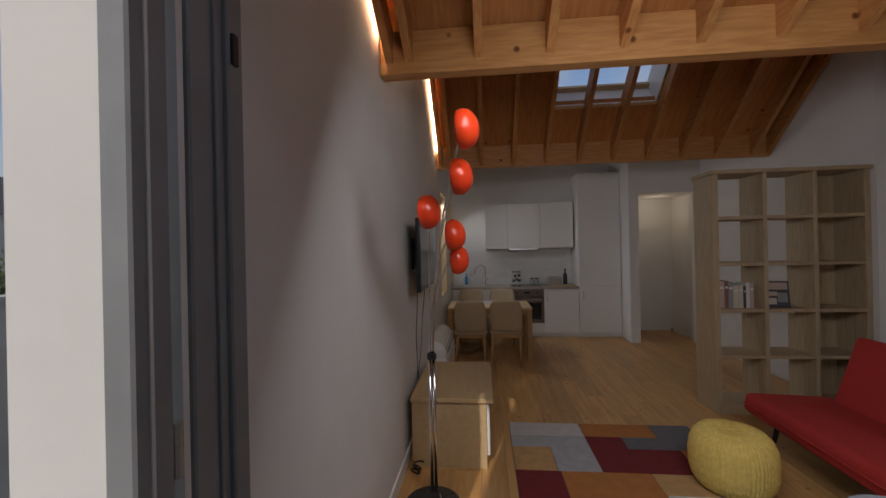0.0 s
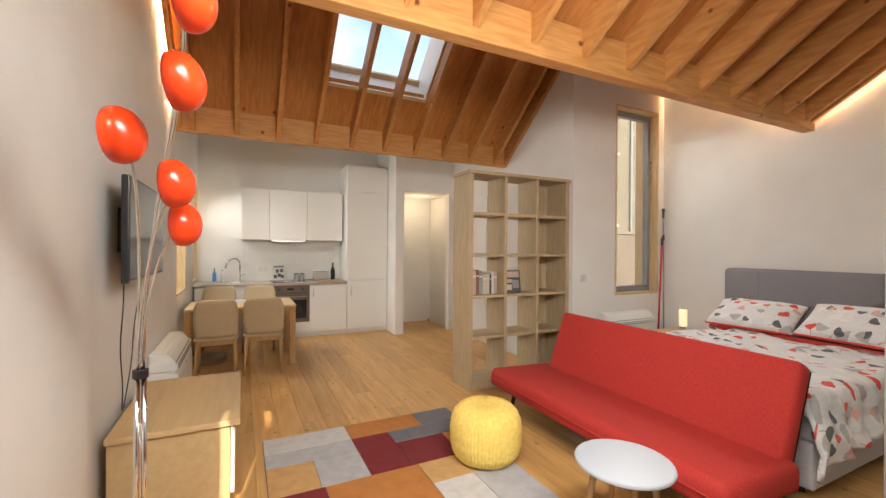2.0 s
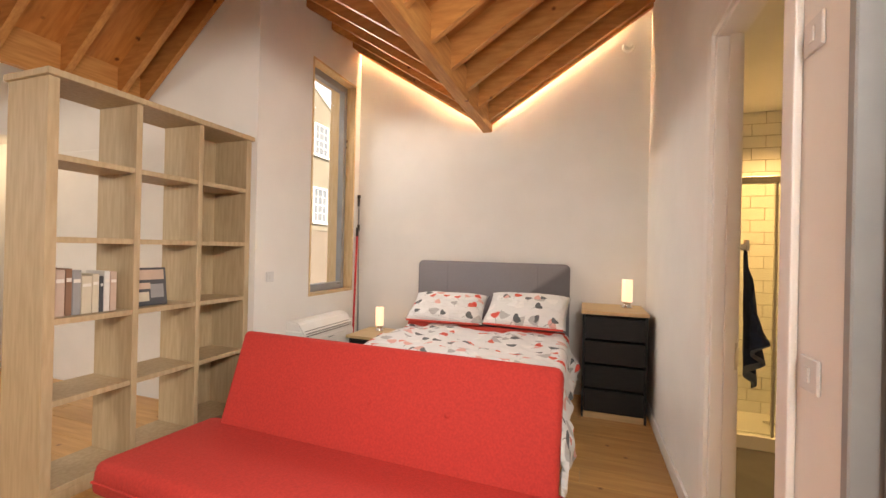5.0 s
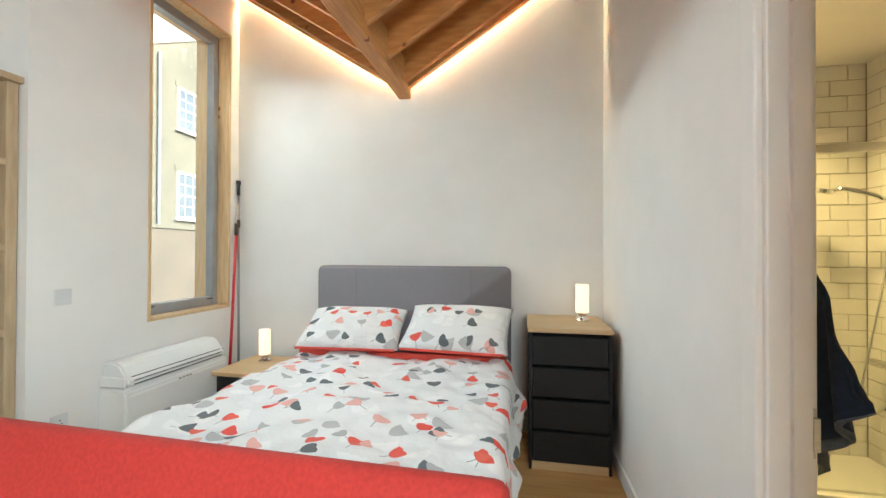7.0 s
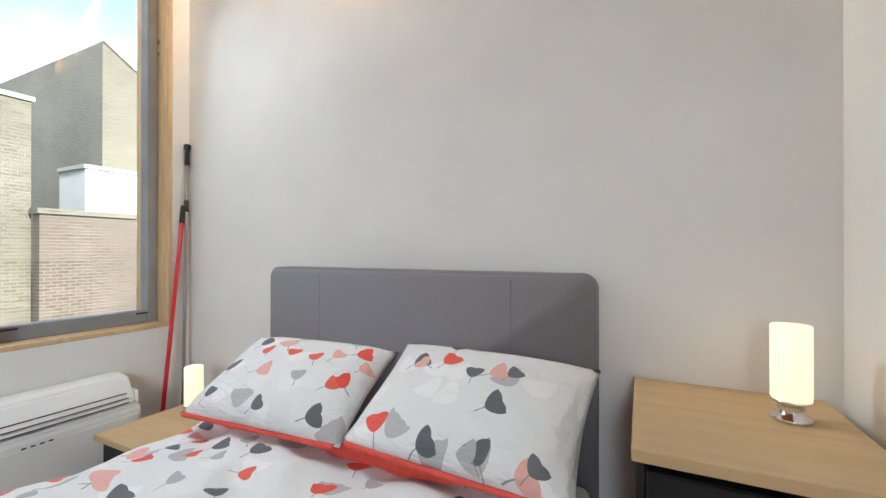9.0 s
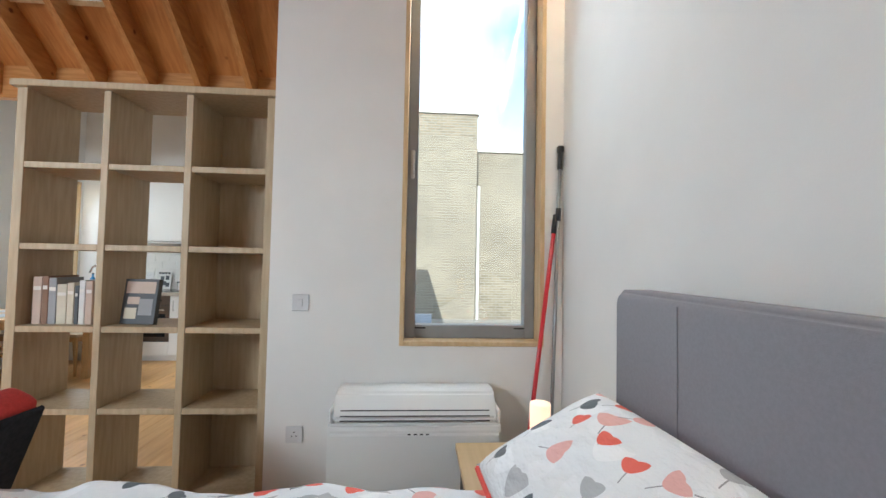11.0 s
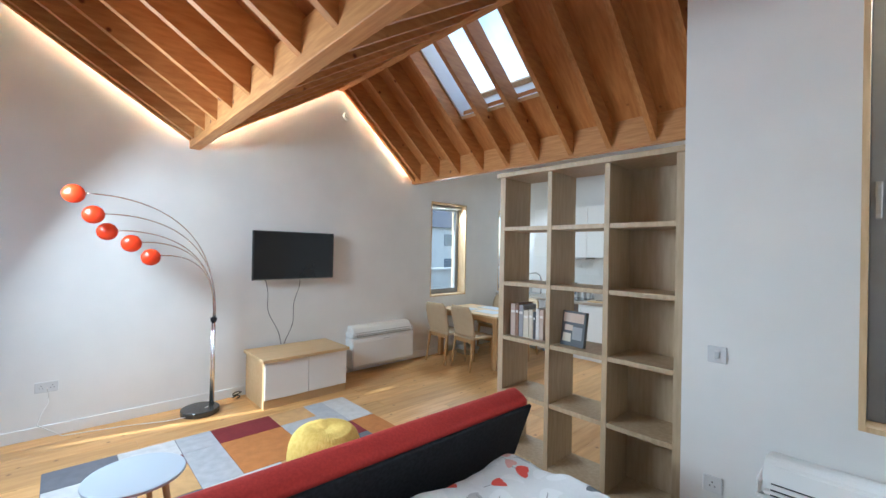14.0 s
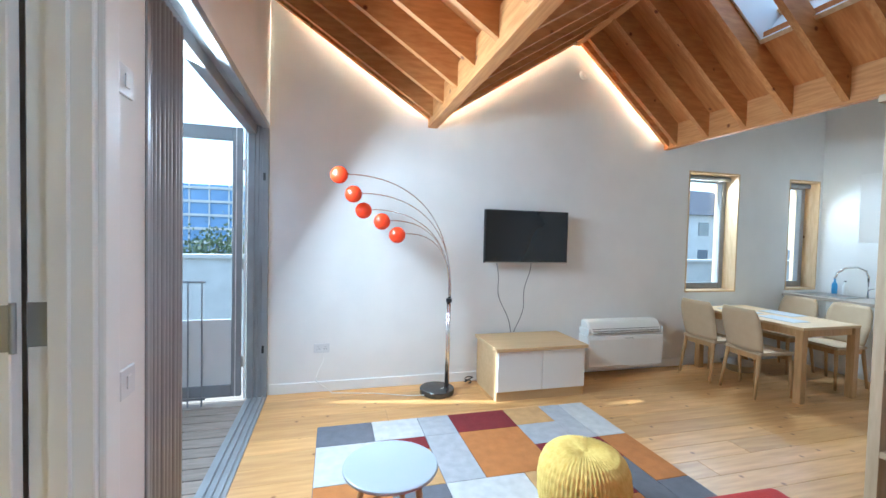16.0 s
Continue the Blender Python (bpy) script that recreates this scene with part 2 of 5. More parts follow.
def lathe(bm, prof, n=32, cx=0.0, cy=0.0):
    rings = []
    for r, z in prof:
        rings.append([bm.verts.new((cx + r * math.cos(2 * math.pi * i / n), cy + r * math.sin(2 * math.pi * i / n), z)) for i in range(n)])
    for a, b in zip(rings, rings[1:]):
        for i in range(n):
            bm.faces.new((a[i], a[(i + 1) % n], b[(i + 1) % n], b[i]))
    bm.faces.new(list(reversed(rings[0])))
    bm.faces.new(rings[-1])
    return bm


def tube(bm, pts, r, n=10):
    pts = [Vector(p) for p in pts]
    rings = []
    for i, p in enumerate(pts):
        d = (pts[min(i + 1, len(pts) - 1)] - pts[max(i - 1, 0)]).normalized()
        side = d.cross(Vector((0, 0, 1)))
        side = side.normalized() if side.length > 1e-4 else Vector((1, 0, 0))
        up = side.cross(d)
        rings.append([bm.verts.new(p + r * (math.cos(2 * math.pi * k / n) * side + math.sin(2 * math.pi * k / n) * up)) for k in range(n)])
    for a, b in zip(rings, rings[1:]):
        for k in range(n):
            bm.faces.new((a[k], a[(k + 1) % n], b[(k + 1) % n], b[k]))
    bm.faces.new(list(reversed(rings[0])))
    bm.faces.new(rings[-1])
    bmesh.ops.recalc_face_normals(bm, faces=bm.faces)
    return bm


def prism(bm, prof, a0, a1, axis="x"):
    """A closed outline pushed along one axis. axis x: outline in (y, z); axis y: in (x, z); axis z: in (x, y)."""
    def at(u, v, a):
        return {"x": (a, u, v), "y": (u, a, v), "z": (u, v, a)}[axis]
    A = [bm.verts.new(at(u, v, a0)) for u, v in prof]
    B = [bm.verts.new(at(u, v, a1)) for u, v in prof]
    n = len(prof)
    fs = [bm.faces.new(A), bm.faces.new(list(reversed(B)))]
    for i in range(n):
        fs.append(bm.faces.new((A[i], B[i], B[(i + 1) % n], A[(i + 1) % n])))
    bmesh.ops.recalc_face_normals(bm, faces=fs)
    return bm


def finish(name, bm, material, smooth=False):
    me = bpy.data.meshes.new(name)
    bm.to_mesh(me)
    bm.free()
    for m in material if isinstance(material, (list, tuple)) else [material]:
        me.materials.append(m)
    if smooth:
        me.polygons.foreach_set("use_smooth", [True] * len(me.polygons))
    return me


def part(name, bm, material, parent, label="", smooth=False):
    ob = new(name, finish(name, bm, material, smooth))
    ob.parent = parent
    if label:
        ob["label"] = label
    return ob


def struct(name, bm, material, label, category, smooth=False):
    return tagged(new(name, finish(name, bm, material, smooth)), label, category, kind="structure")


def thing(name, label, category, at=(0, 0, 0), rz=0.0, group=""):
    ob = new(name)
    ob.matrix_basis = pose(*at, 0, 0, rz)
    ob.empty_display_size = 0.1
    return tagged(ob, label, category, group)


def B():
    return bmesh.new()


def bx(*a, bev=0.0, seg=1):
    return box(bmesh.new(), *a, bev=bev, seg=seg)


def slab_with_holes(bm, axis, a0, a1, u0, u1, v0, v1, holes, top=None):
    """A wall between a0 and a1 along axis; u along the wall, v up; holes (u0, u1, v0, v1), none overlapping in u."""
    def b(ua, ub, va, vb):
        if ub - ua < 1e-4 or vb - va < 1e-4:
            return
        if axis == "x":
            box(bm, a0, a1, ua, ub, va, vb)
        else:
            box(bm, ua, ub, a0, a1, va, vb)
    u = u0
    for h in sorted(holes):
        b(u, h[0], v0, v1)
        b(h[0], h[1], v0, h[2])
        b(h[0], h[1], h[3], v1)
        u = h[1]
    b(u, u1, v0, v1)
    return bm


# ---- the shell ----
XB = 5.70          # wall behind the bed
YW = 3.115          # wall with the tall window
XH = 4.105          # wall beside the passage
YK = 7.14          # kitchen wall
YV, YR, YE = 1.555, 3.19, 4.43      # valley, ridge, eave of the timber roof
ZV, ZR, ZE = 2.687, 3.74, 2.675
WIN_T = (4.80, 5.595, 0.905, 3.28)   # tall window, x and z
WIN_A = (4.845, 5.66, 0.918, 2.44)   # dining window, y and z
WIN_B = (6.525, 7.10, 0.93, 2.43)   # sink window, y and z
PATIO = (0.06, 2.60, 0.0, 2.545)
BATH = (2.87, 3.63, 0.0, 2.42)

struct("floor", bx(-0.3, 6.1, -0.02, 7.4, -0.30, -0.022), M_GROUT, "bare subfloor under oak planks", "floor")
wall_tv = slab_with_holes(B(), "x", -0.34, 0.0, -0.17, YK + 0.3, -0.3, 4.2, [(WIN_A[0], WIN_A[1], WIN_A[2], WIN_A[3]), (WIN_B[0], WIN_B[1], WIN_B[2], WIN_B[3])])
struct("wall_west", wall_tv, M_WALL, "white painted plaster wall with two windows", "wall")
struct("wall_south", slab_with_holes(B(), "y", -0.17, 0.0, 0.0, 2.7, -0.3, 4.2, [(0.018, PATIO[1] + 0.002, 0.0, PATIO[3] + 0.002)]), M_WALL,
       "white painted wall with the patio opening", "wall")
struct("wall_bathroom", slab_with_holes(B(), "y", -0.10, 0.0, 2.7, XB + 0.3, -0.3, 4.2, [(BATH[0] - 0.002, BATH[1] + 0.002, 0.0, BATH[3] + 0.002)]), M_WALL,
       "white painted partition with the bathroom opening", "wall")
struct("wall_east", bx(XB, XB + 0.3, 0.0, YW, -0.3, 4.2), M_WALL, "white painted plaster wall behind the bed", "wall")
struct("wall_north", slab_with_holes(B(), "y", YW, YW + 0.34, XH, XB + 0.3, -0.3, 4.2, [WIN_T]), M_WALL, "white painted wall with tall narrow window", "wall")
struct("wall_passage", bx(XH, XH + 0.14, YW + 0.34, YK + 0.3, -0.3, 4.2), M_WALL, "white painted wall beside the passage", "wall")
struct("wall_kitchen", bx(0.0, XH, YK, YK + 0.3, -0.3, 4.2), M_WALL, "white painted wall behind the kitchen", "wall")
struct("wall_pillar", bx(2.985, 3.136, 6.08, YK, 0.0, 3.5), M_WALL, "white painted wall end beside kitchen", "wall")
struct("wall_lintel", box(bx(3.136, XH, 6.085, 6.20, 2.453, 3.5), 4.0, XH, 6.085, 6.20, 0, 2.453), M_WALL, "white painted wall over the passage opening", "wall")
struct("ceiling_kitchen", box(bx(0.0, XH, YE + 0.10, YK, 3.5, 3.6), 3.136, XH, 6.20, YK, 2.46, 2.52), M_WALL, "plain white kitchen ceiling", "ceiling")


def roof_profile(ya, za, yb, zb, depth):
    return [(ya, za), (yb, zb), (yb, zb + depth), (ya, za + depth)]


ZP = ZV + (ZR - ZV) / (YR - YV) * YV     # height over the patio wall
# boards above the rafters
dk = B()
prism(dk, roof_profile(0.0, ZP + 0.23, YV, ZV + 0.23, 0.05), 0.0, XB)
prism(dk, roof_profile(YV, ZV + 0.23, YR, ZR + 0.23, 0.05), 0.0, XB)
SKY = (1.446, 2.624, 3.245, 4.03)   # skylight, x and y


def eave_z(y):
    return ZR + (ZE - ZR) * (y - YR) / (YE - YR)


def eave_slab(x0, x1, y0, y1):
    prism(dk, roof_profile(y0, eave_z(y0) + 0.25, y1, eave_z(y1) + 0.25, 0.05), x0, x1)


eave_slab(0.0, SKY[0], YR, YE)
eave_slab(SKY[1], XH, YR, YE)
eave_slab(SKY[0], SKY[1], YR, SKY[2])
eave_slab(SKY[0], SKY[1], SKY[3], YE)
struct("ceiling_boards", dk, M_DECK, "orange-brown timber boarding between rafters", "ceiling")
rf = B()
for i in range(14):
    x = 0.19 + 0.41 * i
    if x < XB:
        prism(rf, roof_profile(0.0, ZP, YV, ZV, 0.24), x - 0.024, x + 0.024)
        prism(rf, roof_profile(YV, ZV, YR, ZR, 0.24), x - 0.024, x + 0.024)
    if x < XH:
        prism(rf, roof_profile(YR, ZR, YE, ZE, 0.26), x - 0.024, x + 0.024)
for xe in (0.07, XB - 0.07):
    prism(rf, roof_profile(0.0, ZP, YV, ZV, 0.20), xe - 0.022, xe + 0.022)
    prism(rf, roof_profile(YV, ZV, YR, ZR, 0.20), xe - 0.022, xe + 0.022)
prism(rf, roof_profile(YR, ZR, YE, ZE, 0.22), 0.048, 0.092)
prism(rf, roof_profile(YR, ZR, YE, ZE, 0.26), XH - 0.06, XH - 0.012)
struct("ceiling_rafters", rf, M_RAFTER, "knotty orange pine rafters", "rafters")
bmv = bx(0.012, XB - 0.012, YV - 0.05, YV + 0.05, ZV - 0.035, ZV + 0.22, bev=0.004)
struct("valley_beam", bmv, M_BEAM, "knotty pine valley beam under the roof", "beam")
struct("ridge_beam", bx(0.012, XH + 0.0, YR - 0.045, YR + 0.045, ZR - 0.02, ZR + 0.23, bev=0.004), M_BEAM, "knotty pine ridge beam", "beam")
struct("eave_beam", bx(0.012, XH - 0.01, YE, YE + 0.07, ZE - 0.02, ZE + 0.95, bev=0.004), M_BEAM, "deep knotty pine eave board", "beam")


def led(y0, z0, y1, z1, x):
    return prism(B(), roof_profile(y0, z0 + 0.185, y1, z1 + 0.185, 0.012), x - 0.012, x + 0.012)


for nm, (a, za, b, zb) in {"s": (0.05, ZP, YV - 0.06, ZV), "n": (YV + 0.06, ZV, YR - 0.06, ZR)}.items():
    for x in (0.03, XB - 0.03):
        tagged(new("led_strip", finish("led_strip", led(a, za, b, zb, x), M_LEDS)), "warm white LED strip hidden along the ceiling edge", "light strip", "ceiling edge lights")
tagged(new("led_strip", finish("led_strip", led(YR + 0.06, ZR, YE - 0.05, ZE, 0.03), M_LEDS)), "warm white LED strip hidden along the ceiling edge", "light strip", "ceiling edge lights")
# roof skin over everything, with the skylight left open
sk = B()
prism(sk, roof_profile(-0.4, ZP + 0.40, YV, ZV + 0.32, 0.08), -0.34, XB + 0.3)
prism(sk, roof_profile(YV, ZV + 0.32, YR, ZR + 0.32, 0.08), -0.34, XB + 0.3)
struct("roof_covering", sk, M_ALU, "grey metal roof covering", "roof")

# skylight, its shaft square to the slope
sl = thing("skylight", "white framed roof window with three panes", "skylight")
sl["kind"] = "structure"
SLOPE = math.atan2(ZR - ZE, YE - YR)
UPY, UPZ = math.sin(SLOPE), math.cos(SLOPE)


def shaft_profile(y0, y1, h0, h1):
    """From y0 to y1 down the slope, from h0 to h1 square out of it."""
    lift = 0.215
    return [(y + UPY * h, eave_z(y) + lift + UPZ * h) for y, h in ((y0, h0), (y1, h0), (y1, h1), (y0, h1))]


for x0, x1 in ((SKY[0] + 0.003, SKY[0] + 0.02), (SKY[1] - 0.02, SKY[1] - 0.003)):
    part("reveal", prism(B(), shaft_profile(SKY[2] + 0.004, SKY[3] - 0.004, 0.0, 0.40), x0, x1), M_TRIM, sl, "white painted reveal")
for y0, y1 in ((SKY[2] + 0.003, SKY[2] + 0.02), (SKY[3] - 0.02, SKY[3] - 0.003)):
    part("reveal", prism(B(), shaft_profile(y0, y1, 0.0, 0.40), SKY[0] + 0.021, SKY[1] - 0.021), M_TRIM, sl, "white painted reveal")
part("sash", prism(B(), shaft_profile(SKY[3] - 0.065, SKY[3] - 0.022, 0.30, 0.345), SKY[0] + 0.022, SKY[1] - 0.022), M_LINING, sl, "pale wood sash")
part("lower_lining", prism(B(), shaft_profile(SKY[3] - 0.024, SKY[3] + 0.004, -0.012, -0.002), SKY[0] + 0.003, SKY[1] - 0.003), M_LINING, sl, "pale wood edge")
pn = part("pane", prism(B(), shaft_profile(SKY[2] + 0.002, SKY[3] - 0.002, 0.402, 0.408), SKY[0], SKY[1]), M_GLASS, sl)
pn.visible_shadow = False

# baseboards
bb = B()
box(bb, 0.001, 0.016, 0.02, YK, 0.0, 0.10, 0.003)
box(bb, 3.71, XB, 0.001, 0.016, 0.0, 0.10, 0.003)
box(bb, XB - 0.016, XB - 0.001, 0.016, YW, 0.0, 0.10, 0.003)
box(bb, XH + 0.001, XB - 0.016, YW - 0.016, YW - 0.001, 0.0, 0.10, 0.003)
struct("baseboard", bb, M_TRIM, "low white painted skirting board", "skirting")


# ---- windows ----
def window_x(name, u0, u1, z0, z1, label):
    """A side-hung window in the west wall, set deep in a pale wood lining."""
    w = thing(name, label, "window")
    w["kind"] = "structure"
    ln = B()
    t = 0.022
    for a in ((u0, u0 + t, z0, z1), (u1 - t, u1, z0, z1)):
        box(ln, -0.33, 0.004, a[0], a[1], a[2], a[3], 0.002)
    box(ln, -0.33, 0.004, u0 + t, u1 - t, z1 - t, z1, 0.002)
    box(ln, -0.33, 0.006, u0 + t, u1 - t, z0, z0 + t, 0.002)
    part("lining", ln, M_LINING, w, "pale wood lining")
    f = B()
    a, b, c, d2 = u0 + t, u1 - t, z0 + t, z1 - t
    for q in ((a, a + 0.07, c, d2), (b - 0.07, b, c, d2)):
        box(f, -0.24, -0.17, q[0], q[1], q[2], q[3], 0.004)
    box(f, -0.24, -0.17, a + 0.07, b - 0.07, c, c + 0.08, 0.004)
    box(f, -0.24, -0.17, a + 0.07, b - 0.07, d2 - 0.08, d2, 0.004)
    part("window_frame", f, M_ALU, w, "grey aluminium frame")
    p = part("pane", bx(-0.208, -0.202, a + 0.06, b - 0.06, c + 0.07, d2 - 0.07), M_GLASS, w)
    p.visible_shadow = False
    part("roller_blind", cyl(B(), (-0.13, a, d2 - 0.035), (-0.13, b, d2 - 0.035), 0.03), M_ALU, w, "rolled up grey blind")
    return w


window_x("window_1", *WIN_A, "narrow grey aluminium window in a pale wood lining")
window_x("window_2", *WIN_B, "narrow grey aluminium window beside the sink")


def window_tall():
    u0, u1, z0, z1 = WIN_T
    w = thing("window_3", "tall narrow grey aluminium window in knotty pine lining", "window")
    w["kind"] = "structure"
    t = 0.024
    ln = B()
    box(ln, u0, u0 + t, YW - 0.006, YW + 0.33, z0, z1, 0.002)
    box(ln, u1 - t, u1, YW - 0.006, YW + 0.33, z0, z1, 0.002)
    box(ln, u0 + t, u1 - t, YW - 0.006, YW + 0.33, z1 - t, z1, 0.002)
    box(ln, u0 + t, u1 - t, YW - 0.008, YW + 0.33, z0, z0 + t, 0.002)
    part("lining", ln, M_LINING, w, "knotty pine lining")
    a, b, c, d2 = u0 + t, u1 - t, z0 + t, z1 - t
    y0 = YW + 0.10
    f = B()
    box(f, a, a + 0.06, y0, y0 + 0.07, c, d2, 0.004)
    box(f, b - 0.06, b, y0, y0 + 0.07, c, d2, 0.004)
    box(f, a + 0.06, b - 0.06, y0, y0 + 0.07, c, c + 0.075, 0.004)
    box(f, a + 0.06, b - 0.06, y0, y0 + 0.07, d2 - 0.075, d2, 0.004)
    part("window_frame", f, M_ALU, w, "grey aluminium frame")
    h = B()
    box(h, a + 0.018, a + 0.042, y0 - 0.012, y0, 1.93, 2.0, 0.003)
    box(h, a + 0.02, a + 0.04, y0 - 0.04, y0 - 0.024, 1.83, 1.99, 0.005, 2)
    box(h, a + 0.023, a + 0.037, y0 - 0.03, y0 - 0.01, 1.96, 1.985)
    part("handle", h, M_STEEL, w, "brushed lever handle")
    for xx in (a + 0.09, b - 0.09):
        part("stay", bx(xx - 0.03, xx + 0.03, y0 - 0.008, y0, c + 0.055, c + 0.063), M_BLACK, w)
    p = part("pane", bx(a + 0.05, b - 0.05, y0 + 0.03, y0 + 0.036, c + 0.065, d2 - 0.065), M_GLASS, w)
    p.visible_shadow = False


window_tall()


# ---- patio door ----
def patio():
    x0, x1, _, z1 = PATIO
    w = thing("patio_door", "open grey aluminium patio door with white leaf", "door")
    w["kind"] = "structure"
    f = B()
    for y in (-0.028, -0.075, -0.12):
        box(f, x0, x1, y - 0.006, y + 0.006, 0.003, 0.022, 0.002)
    box(f, x0, x1, -0.17, 0.004, -0.02, 0.004, 0.002)
    part("threshold", f, M_ALU, w, "grooved aluminium track")
    f = B()
    box(f, x0, x1, -0.17, -0.10, z1 - 0.11, z1, 0.004)
    box(f, x0, x1, -0.05, 0.006, z1 - 0.05, z1, 0.004)
    box(f, x0, x1, -0.10, -0.05, z1 - 0.03, z1, 0.002)
    part("head_frame", f, M_ALU, w)
    f = B()
    box(f, x0 - 0.05, x0, -0.17, -0.11, 0, z1, 0.004)
    box(f, x0 - 0.05, x0 - 0.012, -0.11, -0.05, 0, z1, 0.002)
    box(f, x0 - 0.05, x0, -0.05, 0.006, 0, z1, 0.004)
    box(f, x0 - 0.014, x0 - 0.004, -0.088, -0.078, 0, z1, 0.002)
    part("jamb", f, M_ALU, w)
    part("jamb", bx(x1 - 0.03, x1, -0.17, 0.006, 0, z1, bev=0.004), M_ALU, w)
    for z in (0.42, 2.02):
        part("keep", bx(x0 - 0.002, x0 + 0.008, -0.04, -0.02, z, z + 0.07, bev=0.002), M_BLACK, w)
    # the leaf stands open on the deck
    lf = B()
    xa, xb = 0.0, 0.055
    box(lf, xa, xb, -0.300, -0.215, 0.03, z1 - 0.06, 0.005)
    box(lf, xa, xb, -1.30, -1.20, 0.03, z1 - 0.06, 0.005)
    box(lf, xa, xb, -1.20, -0.300, z1 - 0.18, z1 - 0.06, 0.005)
    box(lf, xa, xb, -1.20, -0.300, 0.03, 0.14, 0.005)
    leaf = part("leaf", lf, M_ALU, w, "grey framed leaf folded back outside")
    # white strip stands in for the bright line of sunlight at the gap
    part("gap_light_strip", bx(xb, xb + 0.003, -0.269, -0.262, 0.03, z1 - 0.06), M_TRIM, leaf, "thin white strip standing in for sunlight in the gap")
    part("lower_panel", bx(0.015, 0.04, -1.20, -0.300, 0.14, 0.74), M_TRIM, leaf, "pale solid lower panel")
    p = part("pane", bx(0.024, 0.032, -1.20, -0.300, 0.74, z1 - 0.18), M_GLASS, leaf)
    p.visible_shadow = False
    hb = B()
    for z in (0.3, 1.2, 2.1):
        cyl(hb, (xb - 0.008, -0.205, z), (xb - 0.008, -0.205, z + 0.10), 0.011, n=10)
    part("hinge", hb, M_STEEL, leaf)
    part("weather_strip", bx(0.012, 0.056, -0.196, -0.180, 0.0, z1), M_TRIM, w, "pale weather strip")


patio()
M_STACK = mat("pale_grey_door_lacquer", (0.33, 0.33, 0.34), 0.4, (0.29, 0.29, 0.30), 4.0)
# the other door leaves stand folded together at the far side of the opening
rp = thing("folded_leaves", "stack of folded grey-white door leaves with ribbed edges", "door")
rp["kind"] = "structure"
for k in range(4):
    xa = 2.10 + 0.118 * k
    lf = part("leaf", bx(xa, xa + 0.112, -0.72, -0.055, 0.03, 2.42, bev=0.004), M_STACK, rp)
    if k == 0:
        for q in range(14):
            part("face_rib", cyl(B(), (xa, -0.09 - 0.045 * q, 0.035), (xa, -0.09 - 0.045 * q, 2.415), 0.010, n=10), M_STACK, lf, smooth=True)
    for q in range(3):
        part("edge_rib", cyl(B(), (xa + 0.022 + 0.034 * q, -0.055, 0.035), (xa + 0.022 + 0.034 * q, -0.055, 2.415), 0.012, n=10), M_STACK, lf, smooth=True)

# bathroom door casing
bd = thing("door_frame", "white painted bathroom door frame standing open", "door frame")
bd["kind"] = "structure"
c = B()
x0, x1, _, z1 = BATH
box(c, x0, x0 + 0.03, -0.135, 0.004, 0, z1, 0.003)
box(c, x1 - 0.03, x1, -0.104, 0.004, 0, z1, 0.003)
box(c, x0 + 0.03, x1 - 0.03, -0.104, 0.004, z1 - 0.03, z1, 0.003)
part("lining", c, M_TRIM, bd)
c = B()
box(c, x0 - 0.06, x0 + 0.012, 0.001, 0.022, 0, z1 + 0.05, 0.006, 2)
box(c, x1 - 0.012, x1 + 0.06, 0.001, 0.022, 0, z1 + 0.05, 0.006, 2)
box(c, x0 + 0.012, x1 - 0.012, 0.001, 0.022, z1 - 0.012, z1 + 0.05, 0.006, 2)
part("architrave", c, M_TRIM, bd)
part("stop", box(bx(x1 - 0.045, x1 - 0.03, -0.085, -0.045, 0, z1 - 0.03), x0 + 0.03, x0 + 0.045, -0.085, -0.045, 0, z1 - 0.03), M_TRIM, bd)
part("strike_plate", box(bx(x1 - 0.034, x1 - 0.028, -0.098, -0.055, 0.89, 1.01), x1 - 0.046, x1 - 0.030, -0.100, -0.086, 0.91, 0.99), M_STEEL, bd)

# ---- bathroom behind the open door ----
BX0, BX1, BY0, BY1 = 2.72, 5.5, -1.55, -0.10
struct("bathroom_floor", bx(BX0, BX1, BY0, BY1, -0.1, 0.0), mat("slate_floor_tile", (0.09, 0.085, 0.08), 0.4, (0.065, 0.06, 0.058), 5), "dark grey bathroom floor", "floor")
struct("bathroom_ceiling", bx(BX0 - 0.1, BX1 + 0.1, BY0 - 0.1, BY1, 2.6, 2.7), M_WALL, "white bathroom ceiling", "ceiling")
struct("wall_bath_west", bx(BX0 - 0.1, BX0, BY0, BY1, -0.1, 2.6), M_WALL, "white painted bathroom wall", "wall")
wbe = struct("wall_bath_east", bx(BX1, BX1 + 0.1, BY0 - 0.1, BY1, -0.1, 2.6), M_GROUT, "tiled end wall of the shower", "wall")
wbs = struct("wall_bath_south", bx(BX0 - 0.1, BX1, BY0 - 0.1, BY0, -0.1, 2.6), M_GROUT, "tiled long wall of the shower", "wall")
lampd = bpy.data.lights.new("bath_light", "AREA")
lampd.shape, lampd.size, lampd.energy, lampd.color = "DISK", 0.18, 6.2, (1.0, 0.64, 0.27)
bl = new("bath_light", lampd)
lampd.spread = radians(120)
bl.matrix_world = look((4.9, -0.8, 2.58), (4.95, -0.85, 0))
hl = bpy.data.lights.new("passage_light", "POINT")
hl.shadow_soft_size, hl.energy, hl.color = 0.2, 2.0, (1.0, 0.82, 0.58)
hlo = new("passage_light", hl)
hlo.location = (3.65, 6.7, 2.25)

